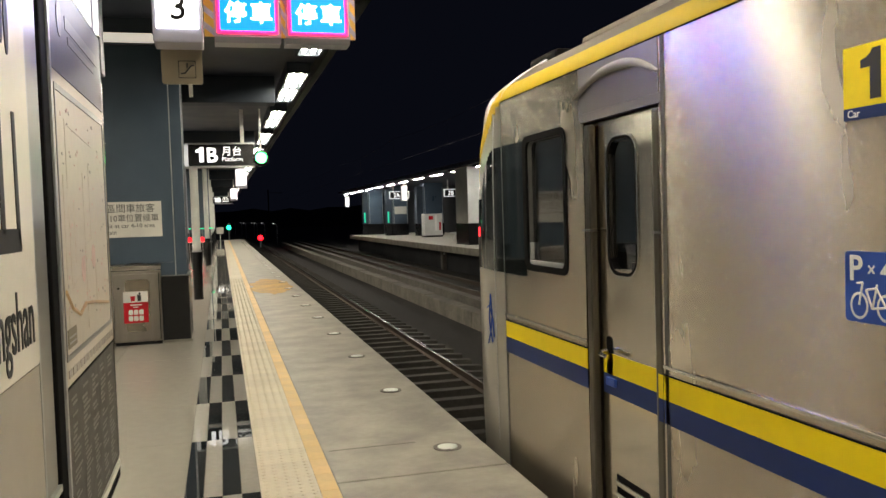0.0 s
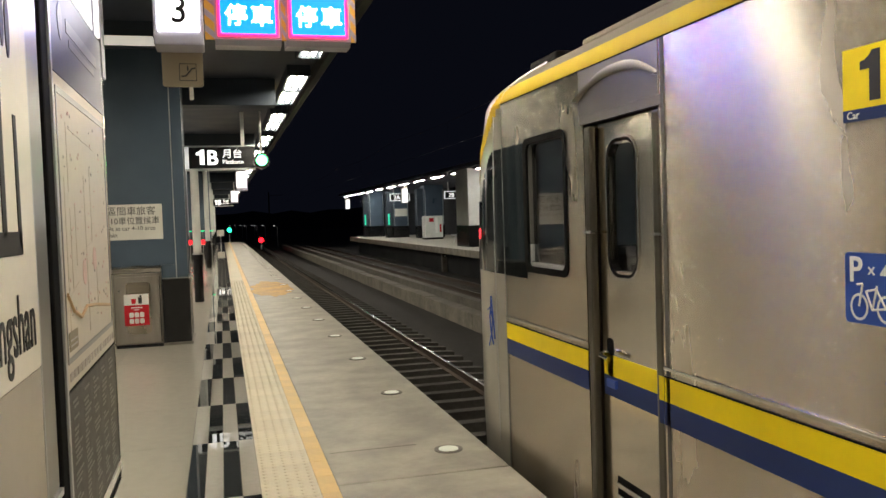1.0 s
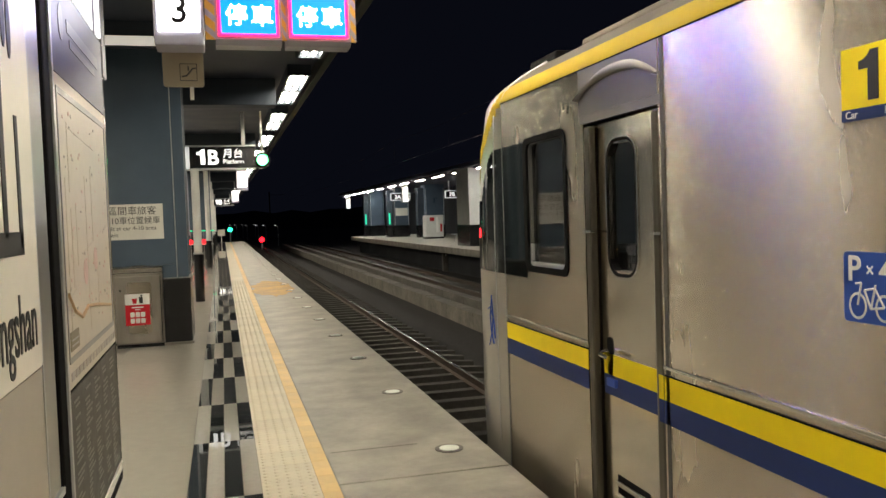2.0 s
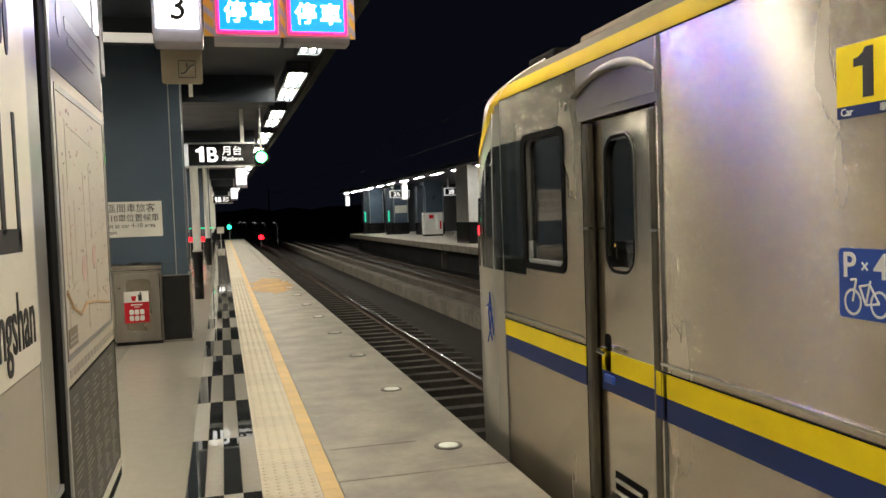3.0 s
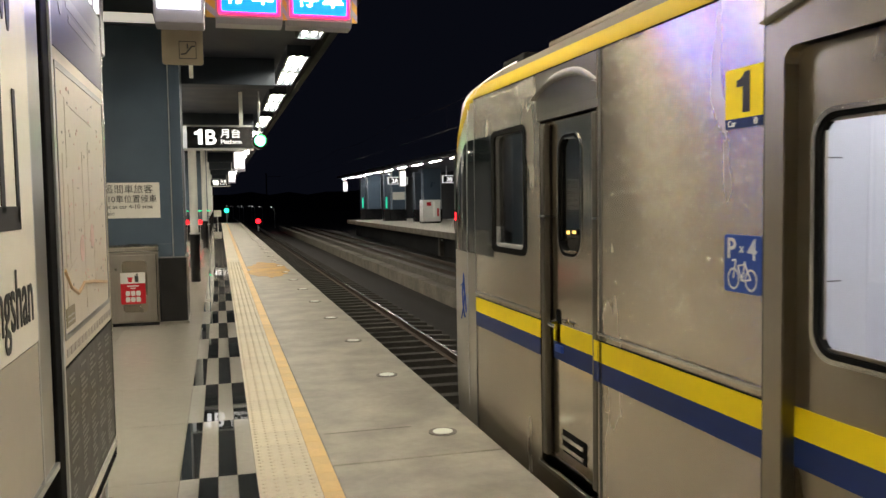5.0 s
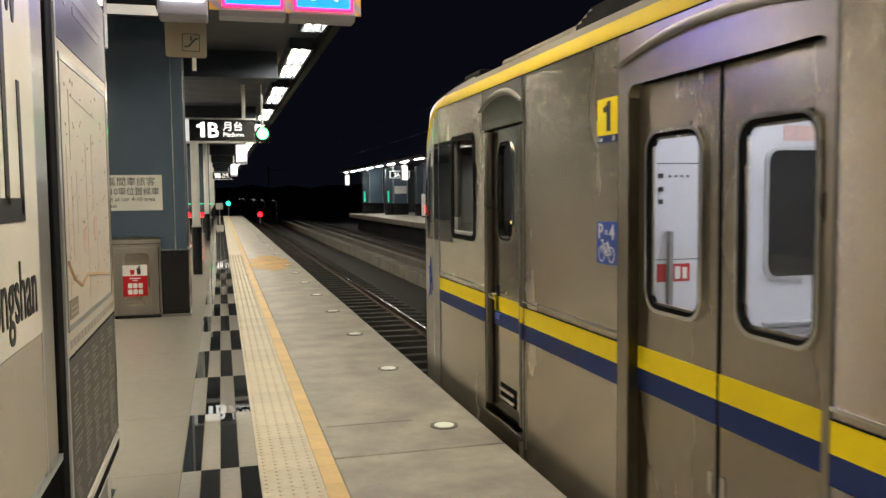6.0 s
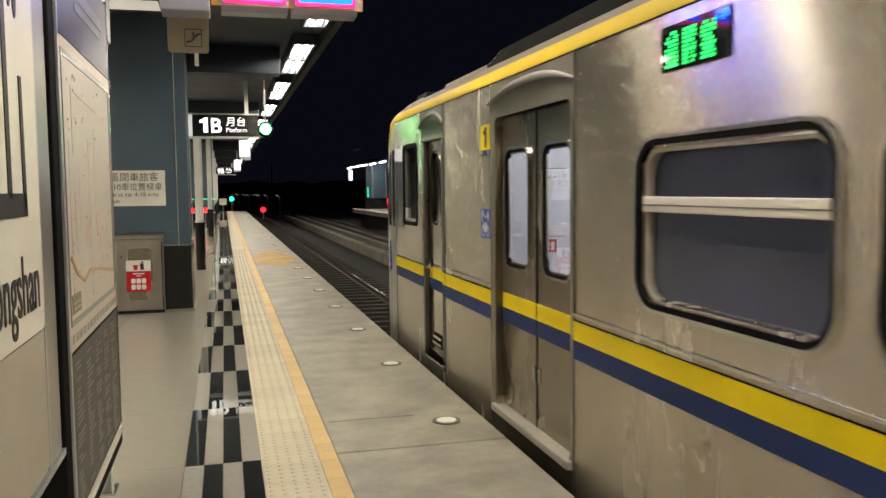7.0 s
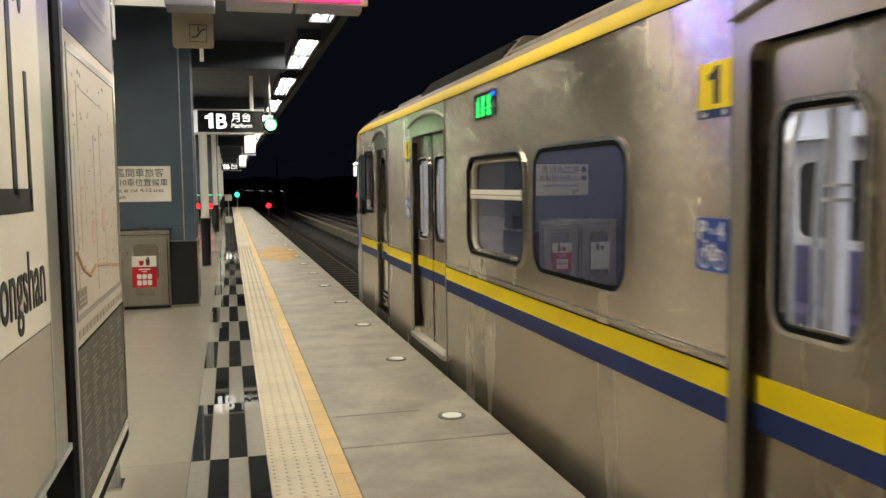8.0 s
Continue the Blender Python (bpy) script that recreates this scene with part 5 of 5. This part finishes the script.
    for s0, s1 in ((-3.3, 0.2), (-8.6, -5.0)):
        b = part("bench_seat", box(4.05, 4.50, s0, s1, 0.38, 0.50, 0.03), SEAT, t, "violet bench seat")
        part("seat_back", box(4.38, 4.50, s0, s1, 0.50, 0.95, 0.03), SEAT, b)
        b = part("bench_seat", box(XT + 0.10, XT + 0.55, s0, s1, 0.38, 0.50, 0.03), SEAT, t, "violet bench seat")
        part("seat_back", box(XT + 0.09, XT + 0.2, s0, s1, 0.50, 0.9, 0.03), SEAT, b)
    part("grab_pole", tube([(2.3, -3.95, 1.76), (2.3, -3.42, 1.75), (2.3, -3.33, 1.68), (2.3, -3.27, 1.55), (2.3, -3.25, 1.30), (2.3, -3.25, 0.05)], 0.017), TRIMW, t, "pale curved grab pole")
    part("door_pillar", box(2.0, 2.06, -3.72, -3.66, 0.05, 2.13, 0.01), INTERIOR, t, "pale door pillar")
    for z in (1.45, 1.40):
        part("pillar_clip", box(1.99, 2.07, -3.73, -3.65, z, z + 0.012), CHROME, t)
    part("luggage_rack", box(4.2, 4.5, -8.6, 0.3, 1.78, 1.81), TRIMW, t, "steel luggage rack")
    part("yellow_stripe", box(XT - 0.004, XT - 0.0015, CABDOOR[0] + 0.005, CABDOOR[0] + 0.04, 0.702, 0.800), YSTRIPE, t, "yellow stripe")
    part("blue_stripe", box(XT - 0.004, XT - 0.0015, CABDOOR[0] + 0.005, CABDOOR[0] + 0.04, 0.606, 0.7015), BLUE, t, "navy blue stripe")
    part("console", box(2.15, 2.6, 4.50, 4.7, 0.95, 1.26, 0.02), NEARBLACK, t, "dark console")
    part("cab_desk", box(2.0, 4.3, 4.5, 5.1, 0.05, 0.95, 0.05), NEARBLACK, t, "dark driver's desk")
    for k, s in enumerate((0.0, 0.055, 0.11)):
        part("desk_lamp", box(2.19 + s * 0.8, 2.21 + s * 0.8, 4.493, 4.50, 1.235, 1.255), CABLAMP, t, "small amber desk lamp")
    # Near-black linings put the shade of the unlit cab into their colour.
    part("cab_rear_wall", box(XT + 0.09, 4.50, 2.31, 2.33, 0.05, 2.13), DARKPANEL, t, "cab rear wall, unlit shade put into its black")
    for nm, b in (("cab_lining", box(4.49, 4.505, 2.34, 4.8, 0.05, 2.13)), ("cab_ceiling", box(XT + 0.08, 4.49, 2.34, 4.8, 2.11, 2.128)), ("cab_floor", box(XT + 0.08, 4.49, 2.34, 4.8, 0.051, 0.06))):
        part(nm, b, DARKPANEL, t, "cab lining, unlit shade put into its black")
    return t


SILL = mat("worn_sill", (0.42, 0.40, 0.35), 0.45, 0.2, 0.08, 20, 0.0)
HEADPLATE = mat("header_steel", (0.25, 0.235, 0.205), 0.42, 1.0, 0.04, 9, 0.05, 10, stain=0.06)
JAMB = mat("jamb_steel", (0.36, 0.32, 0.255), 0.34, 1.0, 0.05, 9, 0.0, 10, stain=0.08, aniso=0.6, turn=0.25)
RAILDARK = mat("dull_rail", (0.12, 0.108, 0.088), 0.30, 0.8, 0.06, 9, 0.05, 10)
GUTTER = mat("gutter_steel", (0.27, 0.255, 0.23), 0.6, 0.6, 0.05, 9, 0.0)
SEAMGREY = mat("seam_grey", (0.10, 0.098, 0.09), 0.5, 0.3, 0.1, 10, 0.0)
SALOON = mat("saloon_light", (0.95, 0.96, 1.0), emit=15.0)
# Holds the unlit cab's shade as colour; also used for the dark windows.
DARKPANEL = mat("unlit_panel", (0.010, 0.010, 0.011), 0.7, 0.0, 0.1, 8, 0.0, spec=0.1)


# ---- floor pieces ----
def tile_mesh(w, d, dots=0):
    g = 0.0018
    bm = box(-w / 2 + g, w / 2 - g, -d / 2 + g, d / 2 - g, -0.012, 0.0)
    if dots:
        for i in range(dots):
            for j in range(dots):
                cx, cy = -w / 2 + w * (i + 0.5) / dots, -d / 2 + d * (j + 0.5) / dots
                a = [bm.verts.new((cx + 0.016 * p, cy + 0.016 * q, 0.0)) for p, q in ((-1, 0), (0, -1), (1, 0), (0, 1))]
                b = [bm.verts.new((cx + 0.009 * p, cy + 0.009 * q, 0.005)) for p, q in ((-1, 0), (0, -1), (1, 0), (0, 1))]
                bm.faces.new(b)
                for k in range(4):
                    bm.faces.new((a[k], a[(k + 1) % 4], b[(k + 1) % 4], b[k]))
    return bm


def lay(root, name, bm, material, places):
    me = None
    for x, y in places:
        if me is None:
            o = part(name, bm, material, root)
            me = o.data
        else:
            o = new(name, me)
            o.parent = root
        o.location = (x, y, 0)


def build_floor():
    root = tagged(new("tactile_strip"), "cream raised-dot tactile paving along the platform", "tactile paving", "", "structure")
    x0, x1, x2 = 0.147, 0.46, 0.562
    lay(root, "tile", tile_mesh(x1 - x0, 0.3, 5), TACTILE, [((x0 + x1) / 2, 3.36 + 0.3 * k) for k in range(-15, 60)])
    lay(root, "tile", tile_mesh(x1 - x0, 0.3), TACTILE, [((x0 + x1) / 2, 3.36 + 0.3 * k) for k in range(60, 204)])
    root = tagged(new("yellow_line"), "yellow safety line of small tiles", "safety line", "", "structure")
    lay(root, "tile", tile_mesh(x2 - x1, 0.3), YTILE, [((x1 + x2) / 2, 3.36 + 0.3 * k) for k in range(-15, 204)])
    root = tagged(new("checker_band"), "black and pale granite checker band in floor", "floor", "", "structure")
    cols = [-0.252, -0.152, -0.053, 0.048, 0.147]
    for want, m_, nm in ((0, BTILE, "black_tile"), (1, LTILE, "pale_tile")):
        for c in range(4):
            w = cols[c + 1] - cols[c]
            lay(root, nm, tile_mesh(w, 1.18), m_, [((cols[c] + cols[c + 1]) / 2, 5.11 + 1.18 * k) for k in range(-5, 50) if (k + c) % 2 == want])
    root = tagged(new("granite_floor"), "polished warm grey granite floor tiles", "floor", "", "structure")
    lay(root, "tile", tile_mesh(0.885, 1.18), GRANITE, [(-0.252 - 0.885 * (c + 0.5), 5.11 + 1.18 * k) for c in range(4) for k in range(-4, 20)])
    tagged(part("far_tiles", box(-0.252 - 0.885 * 4, -0.254, 28.12, 64.6, -0.012, 0.0), GRANITE, root), kind="stuff")
    tagged(part("side_tiles", box(-9, -0.254 - 0.885 * 4, -22, 64.6, -0.012, 0.0), GRANITE, root), kind="stuff")
    tagged(part("rear_tiles", box(-0.252 - 0.885 * 4, -0.254, -22, -0.205, -0.012, 0.0), GRANITE, root), kind="stuff")
    tagged(part("rear_band", box(-0.252, 0.56, -22, -1.385, -0.012, 0.0), LTILE, root), kind="stuff")
    rnd = random.Random(11)
    pts = []
    for i in range(30):
        a = 2 * math.pi * i / 30
        k = 1 + rnd.uniform(-0.16, 0.16)
        pts.append((1.0 + 0.42 * k * math.cos(a), 18.5 + 2.2 * k * math.sin(a)))
    tagged(part("rust_stain", plate(pts, FLAT, 0.0, 0.0015), RUST), "ochre stain spread over the edge concrete", "stain", "", "structure")


# ---- assemble ----
build_structure()
build_track(XC, "near railway track with concrete sleepers", 1)
build_track(8.4, "far railway track with concrete sleepers", 2)
build_track_wall()
build_opposite()
build_signals()
build_lights()
build_column(10.62)
build_column(34.0)
build_bin(-1.295, "steel litter bin with red and white label", RED, True)
build_bin(-1.87, "steel recycling bin with white and black label", WHITE, False)
build_notice()
build_platform_sign(-0.555, 16.4, 2.535)
build_platform_sign(-0.50, 52.0, 2.535)
for py in (16.2, 28.3, 34.3, 40.0, 46.0, 57.0):
    build_post(py, 2.50 if py < 20 else 3.62)
build_number_box(-0.39, 6.3, 2.885, "3", 0.746)
build_number_box(0.50, 26.0, 2.55, "")
build_number_box(0.52, 42.0, 2.55, "")
build_lit_panel()
build_escalator_sign()
build_display(0.03, 0.475, [(-0.06, 0.012)])
build_display(0.55, 0.998, [(0.497, 0.534), (1.014, 1.06)])
build_name_board()
build_map_board()
build_floor_lamps()
train = build_train()
build_floor()


def motions():
    rows = [(0.0, 0.0), (0.5, 0.001), (1.0, 0.003), (1.5, 0.004), (2.0, 0.006), (2.5, 0.010), (3.0, 0.022), (3.5, 0.064), (4.0, 0.140), (4.5, 0.280),
            (5.0, 0.565), (5.5, 1.005), (6.0, 1.60), (6.5, 2.43), (7.0, 3.44), (7.5, 4.65), (8.0, 6.09)]
    walk(train, [(t, pose(0, d, 0)) for t, d in rows])


motions()
